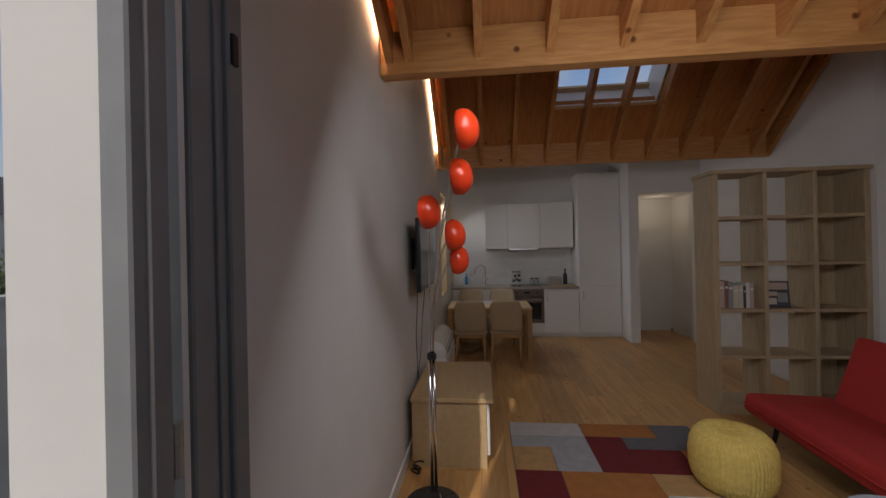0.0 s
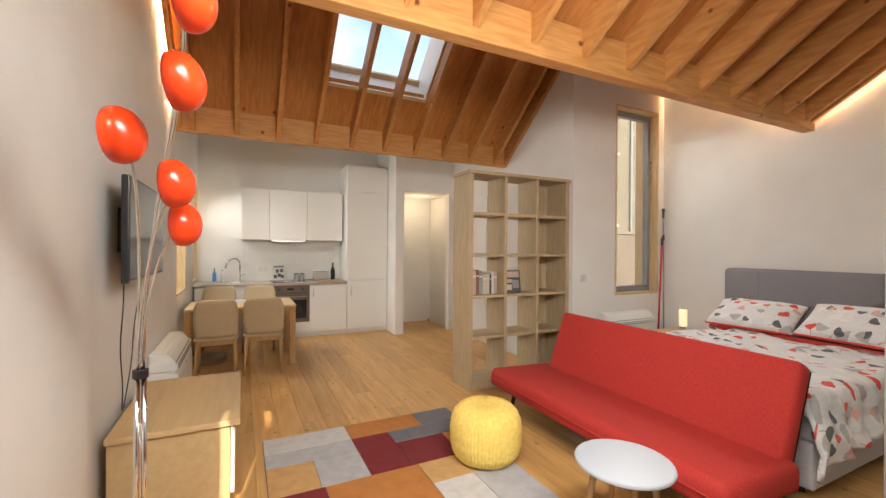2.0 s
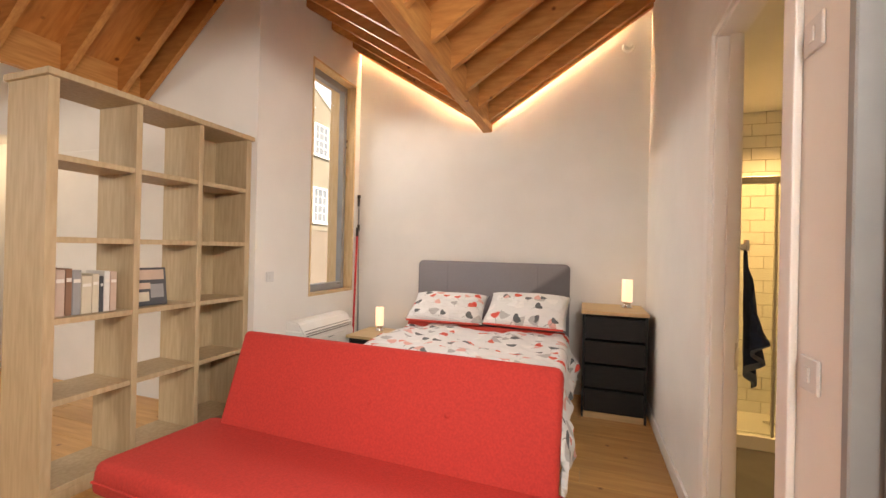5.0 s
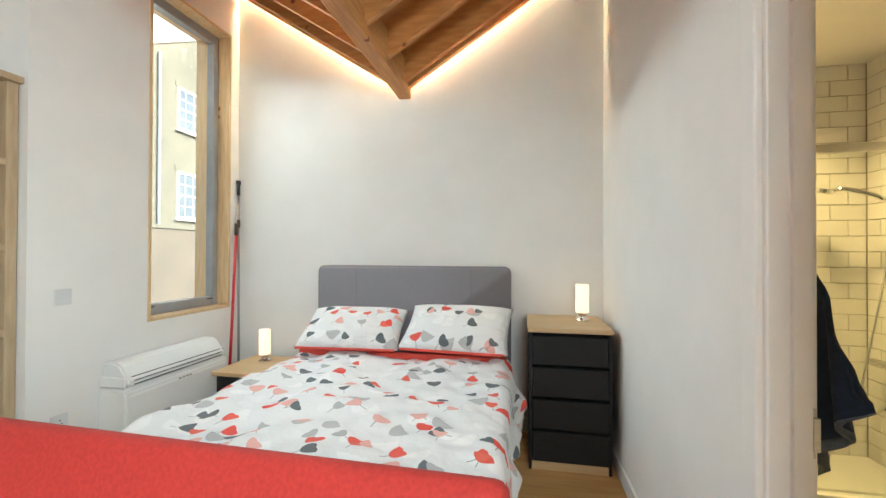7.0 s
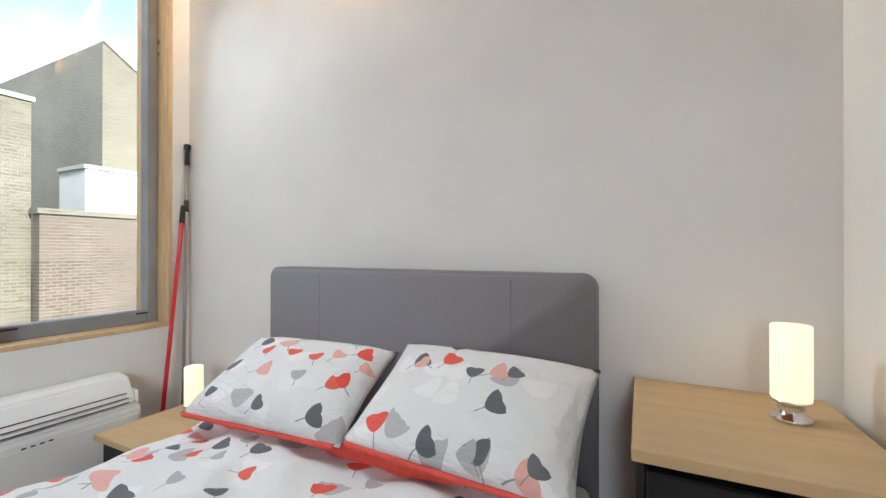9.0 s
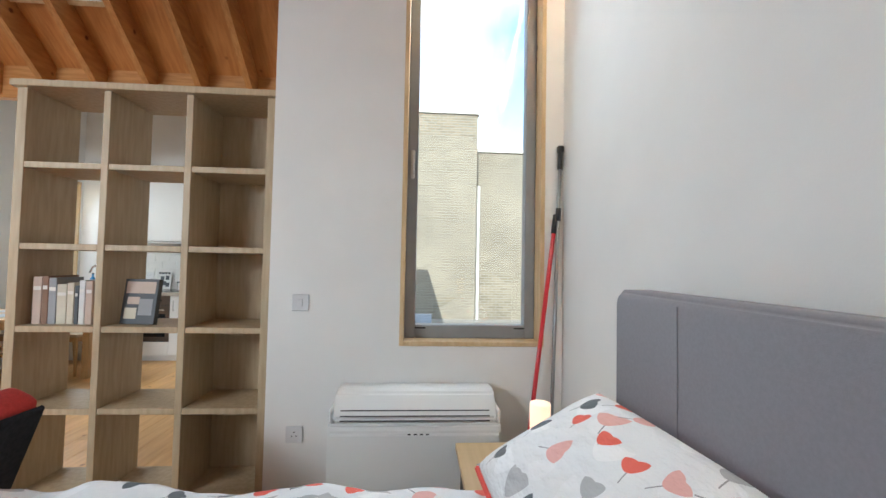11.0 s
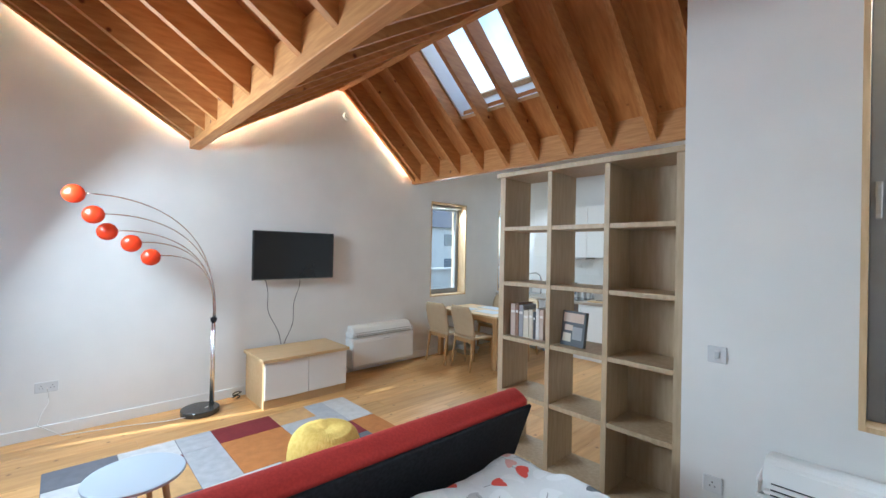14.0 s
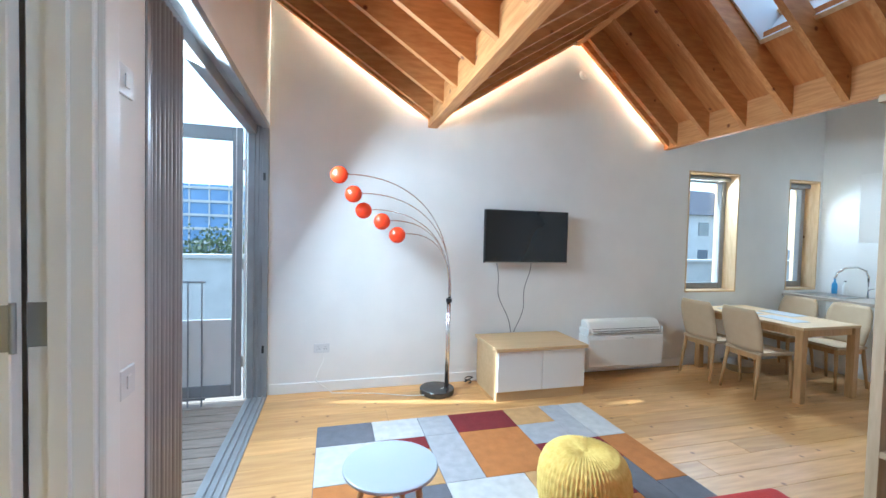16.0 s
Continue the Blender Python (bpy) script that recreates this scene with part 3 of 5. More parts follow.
tray = thing("shower_tray", "low white shower tray behind the glass screen", "shower tray")
part("tray", bx(5.035, 5.49, -1.54, -0.11, 0.001, 0.11, bev=0.012, seg=2), M_TILEWHITE, tray)
part("waste", cyl(B(), (5.26, -0.82, 0.11), (5.26, -0.82, 0.114), 0.045, n=20), M_CHROME, tray)
sc = thing("shower_screen", "clear glass shower screen with steel rails", "shower screen")
part("pane", bx(5.0, 5.008, -1.54, -0.12, 0.10, 1.93), M_SHOWERGLASS, sc)
part("top_rail", bx(4.99, 5.02, -1.54, -0.12, 1.93, 1.98, bev=0.003), M_STEEL, sc)
part("edge_profile", bx(4.992, 5.016, -0.75, -0.735, 0.10, 1.93), M_STEEL, sc)
part("base_rail", bx(4.98, 5.03, -1.54, -0.12, 0.0, 0.10, bev=0.004), M_TILEWHITE, sc)
sh = thing("shower_set", "chrome shower riser with hand shower and bar valve", "shower")
part("riser", cyl(B(), (5.16, -1.50, 0.75), (5.16, -1.50, 1.75), 0.011), M_CHROME, sh, smooth=True)
part("hand_shower", tube(B(), [(5.16, -1.47, 1.66), (5.2, -1.36, 1.73), (5.25, -1.26, 1.77), (5.28, -1.20, 1.765)], 0.014), M_CHROME, sh, smooth=True)
part("head", cyl(B(), (5.28, -1.17, 1.775), (5.285, -1.165, 1.75), 0.05), M_CHROME, sh)
part("slider", bx(5.135, 5.185, -1.52, -1.455, 1.62, 1.69, bev=0.006), M_CHROME, sh)
part("bar_valve", cyl(B(), (5.02, -1.46, 0.74), (5.34, -1.46, 0.74), 0.024), M_CHROME, sh, smooth=True)
part("hose", tube(B(), [(5.16, -1.46, 0.72), (5.2, -1.42, 0.5), (5.3, -1.40, 0.42), (5.36, -1.42, 0.6), (5.25, -1.45, 1.2), (5.18, -1.46, 1.6)], 0.007), M_CHROME, sh, smooth=True)
tw = thing("towel", "navy towel hanging just inside the bathroom", "towel")


def towel_piece(v0, v1, nv, nu=16):
    t = B()
    gv = []
    for j in range(nv + 1):
        v = v0 + (v1 - v0) * j / nv
        row = []
        for i in range(nu + 1):
            u = i / nu
            x = 3.585 + 0.18 * u
            y = -0.165 - 0.024 * math.sin(u * 13 + v * 2) * (0.3 + v) - 0.02 * v
            row.append(t.verts.new((x, y, 1.06 + 0.38 * u - v * (0.05 + 0.62 * u))))
        gv.append(row)
    for j in range(nv):
        for i in range(nu):
            t.faces.new((gv[j][i], gv[j][i + 1], gv[j + 1][i + 1], gv[j + 1][i]))
    return t


M_HEM = mat("slate_blue_hem", (0.10, 0.13, 0.17), 0.9, (0.07, 0.095, 0.13), 60, bump=0.3, bump_scale=300)
for nm, pc, mt, lb_ in (("cloth", towel_piece(0.0, 0.92, 22), M_NAVY, ""), ("hem", towel_piece(0.92, 1.0, 3), M_HEM, "slate blue hem")):
    cl = part(nm, pc, mt, tw, lb_, smooth=True)
    sol = cl.modifiers.new("thick", "SOLIDIFY")
    sol.thickness = 0.012
part("hook", box(bx(3.735, 3.765, -0.17, -0.102, 1.425, 1.455, bev=0.004), 3.74, 3.76, -0.18, -0.165, 1.425, 1.475), M_CHROME, tw)
dr = thing("door_1", "white bathroom door standing open inward", "door")
dr["kind"] = "structure"
part("leaf", bx(2.905, 2.945, -0.78, -0.140, 0.01, 2.38, bev=0.003), M_TRIM, dr)
hg = B()
box(hg, BATH[0] + 0.0295, BATH[0] + 0.033, -0.134, -0.088, 1.255, 1.365, 0.001)
box(hg, 2.9445, 2.948, -0.172, -0.141, 1.255, 1.365, 0.001)
cyl(hg, (2.943, -0.136, 1.250), (2.943, -0.136, 1.370), 0.007, n=10)
part("hinge", hg, M_GREYPOLE, dr, "brushed steel hinge")
d2 = thing("door_2", "plain white flush door in the passage wall", "door")
d2["kind"] = "structure"
part("leaf", bx(XH - 0.022, XH - 0.003, 4.95, 5.80, 0.01, 2.30, bev=0.003), M_TRIM, d2)
hd = B()
cyl(hd, (XH - 0.022, 5.05, 1.02), (XH - 0.07, 5.05, 1.02), 0.010, n=12)
box(hd, XH - 0.078, XH - 0.062, 5.04, 5.17, 1.01, 1.03, 0.004)
part("handle", hd, M_STEEL, d2)

# ---- bookcase ----
bc = thing("bookcase", "tall open oak bookcase dividing the room, mostly empty", "bookcase")
CX = (2.772, 3.205, 3.635, 4.072)
CY0, CY1 = 3.165, 3.515
T = 0.036
for k, x in enumerate(CX):
    th = 0.05 if k in (0, 3) else T
    part("upright", bx(x - th / 2, x + th / 2, CY0, CY1, 0.0, 2.25, bev=0.002), M_CASE, bc)
SZ = (0.09, 0.555, 0.985, 1.42, 1.855)
for a, b in zip(CX, CX[1:]):
    for z in SZ:
        part("shelf", bx(a + 0.02, b - 0.02, CY0 + 0.003, CY1 - 0.002, z - 0.032, z, bev=0.002), M_CASE, bc)
part("plinth", bx(CX[0] + 0.02, CX[3] - 0.02, CY0 + 0.006, CY0 + 0.026, 0.0, 0.057), M_CASE, bc)
part("top_board", bx(CX[0] - 0.042, CX[3] + 0.030, CY0 - 0.03, CY1 + 0.01, 2.25, 2.286, bev=0.003), M_CASE, bc)
part("back_panel", bx(CX[2] + 0.016, CX[3] - 0.02, CY1 - 0.014, CY1 - 0.003, 0.06, 2.25), M_CASE, bc, "closed oak back")


def book(x, y, z, w, d, h, cover, label, lean=0.0, group="books on the bookcase"):
    b = thing("book", label, "book", (x, y, z), 0, group)
    b.rotation_euler = (0, radians(lean), 0)
    part("cover", bx(0, w, 0, d, 0, h, bev=0.002), cover, b)
    part("pages", bx(0.003, w - 0.003, d - 0.001, d + 0.002, 0.004, h - 0.002), M_PAPER, b)
    part("spine_band", bx(0.004, w - 0.004, -0.001, 0.001, h * 0.72, h * 0.80), M_PAPER, b)
    return b


M_BOOKC = [mat("book_beige", (0.55, 0.42, 0.34), 0.6), mat("book_cream", (0.62, 0.56, 0.44), 0.6), mat("book_grey", (0.30, 0.30, 0.31), 0.6),
           mat("book_dark", (0.07, 0.075, 0.085), 0.5), mat("book_white", (0.70, 0.69, 0.66), 0.6), mat("book_brown", (0.24, 0.13, 0.08), 0.6)]
bxs = 2.825
for w, h, d, k, nm in ((0.045, 0.255, 0.19, 0, "beige"), (0.03, 0.26, 0.2, 5, "brown"), (0.04, 0.25, 0.18, 2, "grey"), (0.05, 0.215, 0.17, 1, "cream"),
                       (0.035, 0.225, 0.17, 1, "cream"), (0.02, 0.21, 0.16, 3, "dark"), (0.03, 0.24, 0.17, 4, "white"), (0.035, 0.235, 0.17, 0, "beige")):
    book(bxs, CY0 + 0.06, SZ[2] + 0.001, w, d, h, M_BOOKC[k], "upright " + nm + " book on the bookcase shelf")
    bxs += w + 0.003
mg = thing("picture_book", "large grey picture book leaning on the bookcase shelf", "book", (3.255, CY0 + 0.09, SZ[2] + 0.002), -8)
mg.rotation_euler = (radians(-8), 0, radians(-8))
part("cover", bx(0, 0.20, 0, 0.03, 0, 0.25, bev=0.002), M_BOOKC[3], mg)
for (a, b, c2, dd, k) in ((0.015, 0.185, 0.17, 0.235, 0), (0.02, 0.09, 0.03, 0.09, 1), (0.10, 0.18, 0.05, 0.14, 2), (0.03, 0.10, 0.11, 0.15, 0)):
    part("cover_print", bx(a, b, -0.0015, 0.001, c2, dd), M_BOOKC[k], mg)

# ---- sofa ----
sf = thing("sofa_bed", "red fabric sofa bed with buttoned back and black rear", "sofa", (3.432, 1.565, 0), -1.6)


def pad(prof, y0, y1, r, seg=3):
    b = prism(B(), prof, y0, y1, "y")
    bmesh.ops.bevel(b, geom=list(b.edges), offset=r, segments=seg, profile=0.55, affect="EDGES")
    return b


seat = part("seat", pad([(-0.80, 0.25), (-0.15, 0.22), (-0.15, 0.38), (-0.78, 0.40)], -0.985, 1.06, 0.045), M_RED, sf, smooth=True)
part("seat_piping", tube(B(), [(-0.803, -0.95, 0.325), (-0.806, 0.04, 0.326), (-0.803, 1.02, 0.325)], 0.006), M_RED, seat)
back = part("backrest", pad([(-0.24, 0.34), (-0.13, 0.29), (0.066, 0.83), (-0.052, 0.885)], -0.935, 0.945, 0.04), M_RED, sf, smooth=True)
part("rear_cover", pad([(-0.122, 0.285), (-0.106, 0.28), (0.082, 0.80), (0.067, 0.81)], -0.92, 0.93, 0.004, 1), M_BLACKCLOTH, back, "black cloth rear")
for yy in (-0.42, 0.0, 0.42):
    bt = B()
    bmesh.ops.create_uvsphere(bt, u_segments=12, v_segments=6, radius=0.016, matrix=Matrix.Translation((-0.142, yy, 0.615)) @ Matrix.Scale(0.5, 4, (0.94, 0, -0.34)))
    part("button", bt, M_RED, back, smooth=True)
for yy in (-0.80, 0.84):
    part("leg", cyl(B(), (-0.66, yy, 0.26), (-0.72, yy, 0.0), 0.02, 0.013, 12), M_BLACK, sf, "black metal leg")
    part("leg", cyl(B(), (-0.22, yy, 0.25), (-0.14, yy, 0.0), 0.02, 0.013, 12), M_BLACK, sf, "black metal leg")
part("frame", bx(-0.72, -0.18, -0.85, 0.90, 0.222, 0.262), M_BLACK, sf)

# ---- bed ----
bed = thing("bed", "double bed with grey upholstered headboard and pale base", "bed")
rr_ = 0.055
out_ = [(0.685, 0.10), (2.272, 0.10)]
out_ += [(2.272 - rr_ + rr_ * math.cos(a), 1.278 - rr_ + rr_ * math.sin(a)) for a in [k * math.pi / 16 for k in range(9)]]
out_ += [(0.685 + rr_ + rr_ * math.cos(a), 1.278 - rr_ + rr_ * math.sin(a)) for a in [math.pi / 2 + k * math.pi / 16 for k in range(9)]]
hbm = prism(B(), out_, 5.58, 5.675, "x")
front = max((f for f in hbm.faces if len(f.verts) > 6), key=lambda f: -f.calc_center_median().x)
bmesh.ops.bevel(hbm, geom=list(front.edges), offset=0.014, segments=3, affect="EDGES")
hb = part("headboard", hbm, M_GREYFELT, bed, "grey upholstered headboard", smooth=True)
for yy in (0.99, 1.93):
    part("seam", bx(5.5788, 5.5802, yy - 0.0015, yy + 0.0015, 0.2, 1.25), M_GREYFELT, hb)
part("base", bx(3.66, 5.555, 0.70, 2.22, 0.06, 0.34, bev=0.02, seg=2), M_BEDBASE, bed)
part("mattress", bx(3.66, 5.555, 0.70, 2.22, 0.342, 0.56, bev=0.04, seg=3), M_BEDBASE, bed)
for x, y in ((3.75, 0.8), (3.75, 2.12), (5.5, 0.8), (5.5, 2.12)):
    part("leg", cyl(B(), (x, y, 0.06), (x, y, 0.0), 0.025, n=10), M_BLACK, bed)


def printed_cotton():
    """Pale cotton printed with flat tulip heads in coral, slate, pink and white on thin stems."""
    m = bpy.data.materials.new("printed_cotton")
    m.use_nodes = True
    n, l = m.node_tree.nodes, m.node_tree.links
    p = n["Principled BSDF"]
    p.inputs["Roughness"].default_value = 0.85
    uv = n.new("ShaderNodeTexCoord")

    def math_(op, a, b=None):
        k = n.new("ShaderNodeMath")
        k.operation = op
        for i, v in enumerate((a, b)):
            if v is None:
                continue
            if isinstance(v, (int, float)):
                k.inputs[i].default_value = v
            else:
                l.new(v, k.inputs[i])
        return k.outputs[0]

    def layer(prev, scale, shift, colours, a, b, stem, cover):
        mp = n.new("ShaderNodeMapping")
        mp.inputs["Scale"].default_value = (scale, scale, 0.0)
        mp.inputs["Location"].default_value = shift
        l.new(uv.outputs["UV"], mp.inputs["Vector"])
        vo = n.new("ShaderNodeTexVoronoi")
        vo.voronoi_dimensions = "2D"
        vo.inputs["Scale"].default_value = 1.0
        vo.inputs["Randomness"].default_value = 0.7
        l.new(mp.outputs[0], vo.inputs["Vector"])
        sub = n.new("ShaderNodeVectorMath")
        sub.operation = "SUBTRACT"
        l.new(mp.outputs[0], sub.inputs[0])
        l.new(vo.outputs["Position"], sub.inputs[1])
        sp = n.new("ShaderNodeSeparateXYZ")
        l.new(sub.outputs[0], sp.inputs[0])
        se = n.new("ShaderNodeSeparateColor")
        l.new(vo.outputs["Color"], se.inputs[0])
        # turn each head its own way
        ang = math_("MULTIPLY", math_("SUBTRACT", se.outputs[2], 0.5), 2.4)
        ca, sa = math_("COSINE", ang), math_("SINE", ang)
        u = math_("ADD", math_("MULTIPLY", sp.outputs[0], ca), math_("MULTIPLY", sp.outputs[1], sa))
        v = math_("SUBTRACT", math_("MULTIPLY", sp.outputs[1], ca), math_("MULTIPLY", sp.outputs[0], sa))
        top = math_("ADD", 0.15, math_("MULTIPLY", math_("ABSOLUTE", math_("SINE", math_("MULTIPLY", u, 13.0))), 0.03))
        wid = math_("ADD", a, math_("MULTIPLY", v, 0.30))
        e = math_("ADD", math_("POWER", math_("DIVIDE", u, wid), 2.0), math_("POWER", math_("DIVIDE", math_("SUBTRACT", v, 0.06), b), 2.0))
        head = math_("MULTIPLY", math_("LESS_THAN", e, 1.0), math_("LESS_THAN", v, top))
        keep = math_("LESS_THAN", se.outputs[1], cover)
        head = math_("MULTIPLY", head, keep)
        ramp = n.new("ShaderNodeValToRGB")
        ramp.color_ramp.interpolation = "CONSTANT"
        els = ramp.color_ramp.elements
        while len(els) < len(colours):
            els.new(0.5)
        for i, c in enumerate(colours):
            els[i].position = i / len(colours)
            els[i].color = (*c, 1)
        l.new(se.outputs[0], ramp.inputs[0])
        if stem:
            st = math_("MULTIPLY", math_("LESS_THAN", math_("ABSOLUTE", u), 0.012), math_("MULTIPLY", math_("LESS_THAN", v, 0.0), math_("GREATER_THAN", v, -0.42)))
            ms = n.new("ShaderNodeMix")
            ms.data_type = "RGBA"
            l.new(math_("MULTIPLY", st, keep), ms.inputs["Factor"])
            l.new(prev, ms.inputs["A"])
            ms.inputs["B"].default_value = (0.30, 0.29, 0.29, 1)
            prev = ms.outputs["Result"]
        mx = n.new("ShaderNodeMix")
        mx.data_type = "RGBA"
        l.new(head, mx.inputs["Factor"])
        l.new(prev, mx.inputs["A"])
        l.new(ramp.outputs[0], mx.inputs["B"])
        return mx.outputs["Result"]

    base = n.new("ShaderNodeTexNoise")
    base.inputs["Scale"].default_value = 120
    cr = n.new("ShaderNodeValToRGB")
    cr.color_ramp.elements[0].color, cr.color_ramp.elements[1].color = (0.70, 0.70, 0.70, 1), (0.76, 0.76, 0.755, 1)
    l.new(base.outputs["Fac"], cr.inputs["Fac"])
    col = layer(cr.outputs[0], 7.0, (0.3, 0.7, 0), [(0.80, 0.80, 0.80), (0.76, 0.76, 0.76), (0.46, 0.455, 0.455), (0.80, 0.79, 0.78)], 0.34, 0.36, False, 0.85)
    col = layer(col, 6.2, (3.1, 1.9, 0), [(0.72, 0.085, 0.06), (0.115, 0.125, 0.135), (0.72, 0.40, 0.36), (0.70, 0.10, 0.07), (0.13, 0.14, 0.15)], 0.235, 0.25, True, 0.62)
    col = layer(col, 7.6, (8.3, 5.2, 0), [(0.13, 0.14, 0.15), (0.72, 0.13, 0.09), (0.42, 0.42, 0.42), (0.72, 0.40, 0.36)], 0.22, 0.23, True, 0.42)
    l.new(col, p.inputs["Base Color"])
    wv = n.new("ShaderNodeTexNoise")
    wv.inputs["Scale"].default_value, wv.inputs["Detail"].default_value = 6.5, 4.0
    bp = n.new("ShaderNodeBump")
    bp.inputs["Strength"].default_value, bp.inputs["Distance"].default_value = 0.8, 0.035
    l.new(wv.outputs["Fac"], bp.inputs["Height"])
    l.new(bp.outputs["Normal"], p.inputs["Normal"])
    return m


M_PRINT = printed_cotton()
M_CORAL = mat("coral_cotton", (0.70, 0.09, 0.065), 0.85, (0.62, 0.075, 0.055), 40)


def sheet(bm, fn, nu, nv, uvfn):
    uvl = bm.loops.layers.uv.new("UVMap")
    g = [[bm.verts.new(fn(i / nu, j / nv)) for i in range(nu + 1)] for j in range(nv + 1)]
    for j in range(nv):
        for i in range(nu):
            f = bm.faces.new((g[j][i], g[j][i + 1], g[j + 1][i + 1], g[j + 1][i]))
            for lp, (a, b) in zip(f.loops, ((i, j), (i + 1, j), (i + 1, j + 1), (i, j + 1))):
                lp[uvl].uv = uvfn(a / nu, b / nv)
    return bm


def duvet_point(u, v):
    """u from foot to head, v from the door side over the bed to the window side."""
    x = 3.55 + u * 1.69
    s = -0.30 + v * 2.12          # running length across the bed
    half, drop = 0.0, 0.0
    y, z = 0.66 + s, 0.635
    if s < 0:
        y, drop = 0.66 - 0.05 * min(1, -s * 6), -s
    elif s > 1.60:
        y, drop = 2.26 + 0.05 * min(1, (s - 1.6) * 6), s - 1.60
    r = 0.07
    edge = min(s, 1.60 - s)
    if 0 <= edge < r:
        z -= r - math.sqrt(max(0, r * r - (r - edge) ** 2))
    if drop:
        z -= r + drop * 0.95
    foot = x - 3.55
    if foot < 0.10:
        z -= 0.10 - math.sqrt(max(0.0, 0.01 - (0.10 - foot) ** 2))
    pv = Vector((x * 1.6, s * 1.6, 0))
    wr = noise.noise(pv * 1.3) * 0.038 + noise.noise(pv * 3.4 + Vector((5, 2, 0))) * 0.032 + noise.noise(pv * 7.5 + Vector((1, 8, 0))) * 0.010 + abs(noise.noise(Vector((x * 2.2 + s * 3.0, s * 1.2, 3)))) * 0.022
    if drop:
        y += (wr * 1.8 + 0.02 * math.sin(x * 17 + noise.noise(pv) * 6)) * min(1, drop * 6)
    else:
        z += wr + 0.025 * math.sin(math.pi * v)
    return (x, y, z)


dv = thing("duvet", "pale grey cotton duvet printed with coral and slate tulips", "duvet")
db = sheet(B(), duvet_point, 90, 110, lambda u, v: (v * 2.12, u * 1.70))
do = part("cover", db, M_PRINT, dv, smooth=True)
sm = do.modifiers.new("thick", "SOLIDIFY")
sm.thickness, sm.offset = 0.03, -1
part("turned_edge", bx(5.20, 5.245, 0.70, 2.22, 0.625, 0.68, bev=0.02, seg=3), M_CORAL, dv, "coral underside at the top edge")


def pillow(x, y, z, rz, tilt, label):
    p = thing("pillow", label, "pillow", (x, y, z), rz, "pillows on the bed")
    p.rotation_euler = (0, radians(tilt), radians(rz))
    b = B()
    n = 28
    uvl = b.loops.layers.uv.new("UVMap")

    def pt(i, j, side):
        u, v = 2 * i / n - 1, 2 * j / n - 1
        h = 0.085 * max(0.0, (1 - abs(u) ** 3.2)) ** 0.55 * max(0.0, (1 - abs(v) ** 3.2)) ** 0.55
        pinch = 1 - 0.05 * (u * u) * (v * v) * -1
        wob = noise.noise(Vector((u * 2.1, v * 2.1 + y, side * 3))) * 0.014
        return (0.235 * u * (1 - 0.06 * (1 - abs(v)) * 0), 0.365 * v * pinch, side * h + wob * (1 - max(abs(u), abs(v)) ** 4))
    for side in (1, -1):
        g = [[b.verts.new(pt(i, j, side)) for i in range(n + 1)] for j in range(n + 1)]
        for j in range(n):
            for i in range(n):
                q = [(i, j), (i + 1, j), (i + 1, j + 1), (i, j + 1)]
                if side < 0:
                    q.reverse()
                f = b.faces.new([g[jj][ii] for ii, jj in q])
                f.material_index = 0 if side > 0 else 1
                for lp, (ii, jj) in zip(f.loops, q):
                    lp[uvl].uv = (0.73 * jj / n + y, 0.47 * ii / n + x)
    bmesh.ops.remove_doubles(b, verts=b.verts, dist=0.0005)
    part("case", b, [M_PRINT, M_CORAL], p, smooth=True)
    part("hem", tube(B(), [(-0.236, -0.36, 0.0), (-0.24, 0.0, 0.004), (-0.236, 0.36, 0.0)], 0.009), M_CORAL, p, "coral hem")
    return p


pillow(5.325, 1.84, 0.82, 4, -28, "printed pillow propped against the headboard")
pillow(5.335, 1.06, 0.845, -4, -32, "printed pillow with coral back against the headboard")


# ---- bedside ----
def table_lamp(at, label):
    l = thing("table_lamp", label, "lamp", at, 0, "bedside lamps")
    part("base", lathe(B(), [(0.045, 0), (0.047, 0.006), (0.044, 0.012), (0.03, 0.018), (0.03, 0.045), (0.044, 0.05), (0.044, 0.056)], 24), M_CHROME, l, smooth=True)
    part("shade", lathe(B(), [(0.043, 0.056), (0.045, 0.06), (0.045, 0.25), (0.043, 0.254)], 28), M_LAMPGLOW, l, "lit frosted glass cylinder", smooth=True)


ch = thing("chest_of_drawers", "tall chest with oak top and four black drawers", "chest of drawers")
part("side_panel", bx(5.135, 5.69, 0.052, 0.070, 0.0, 0.879), M_CHESTBLACK, ch)
part("side_panel", bx(5.135, 5.69, 0.540, 0.558, 0.0, 0.879), M_CHESTBLACK, ch)
part("back_panel", bx(5.66, 5.685, 0.071, 0.539, 0.06, 0.879), M_CHESTBLACK, ch)
part("plinth", bx(5.145, 5.165, 0.071, 0.539, 0.0, 0.052), M_STAND, ch, "pale oak plinth")
part("top", bx(5.110, 5.695, 0.045, 0.568, 0.880, 0.909, bev=0.002), M_STAND, ch, "oak top")
for k in range(4):
    z = 0.060 + 0.204 * k
    part("drawer", bx(5.122, 5.62, 0.073, 0.537, z, z + 0.186, bev=0.005), M_CHESTBLACK, ch, "black drawer front")
table_lamp((5.47, 0.185, 0.910), "small lit frosted cylinder lamp on the chest")
ns = thing("nightstand", "low dark nightstand with an oak top", "nightstand")
part("body", bx(5.12, 5.58, 2.40, 2.84, 0.0, 0.468, bev=0.003), M_CHESTBLACK, ns)
part("top", bx(5.09, 5.60, 2.37, 2.86, 0.469, 0.497, bev=0.002), M_STAND, ns, "oak top")
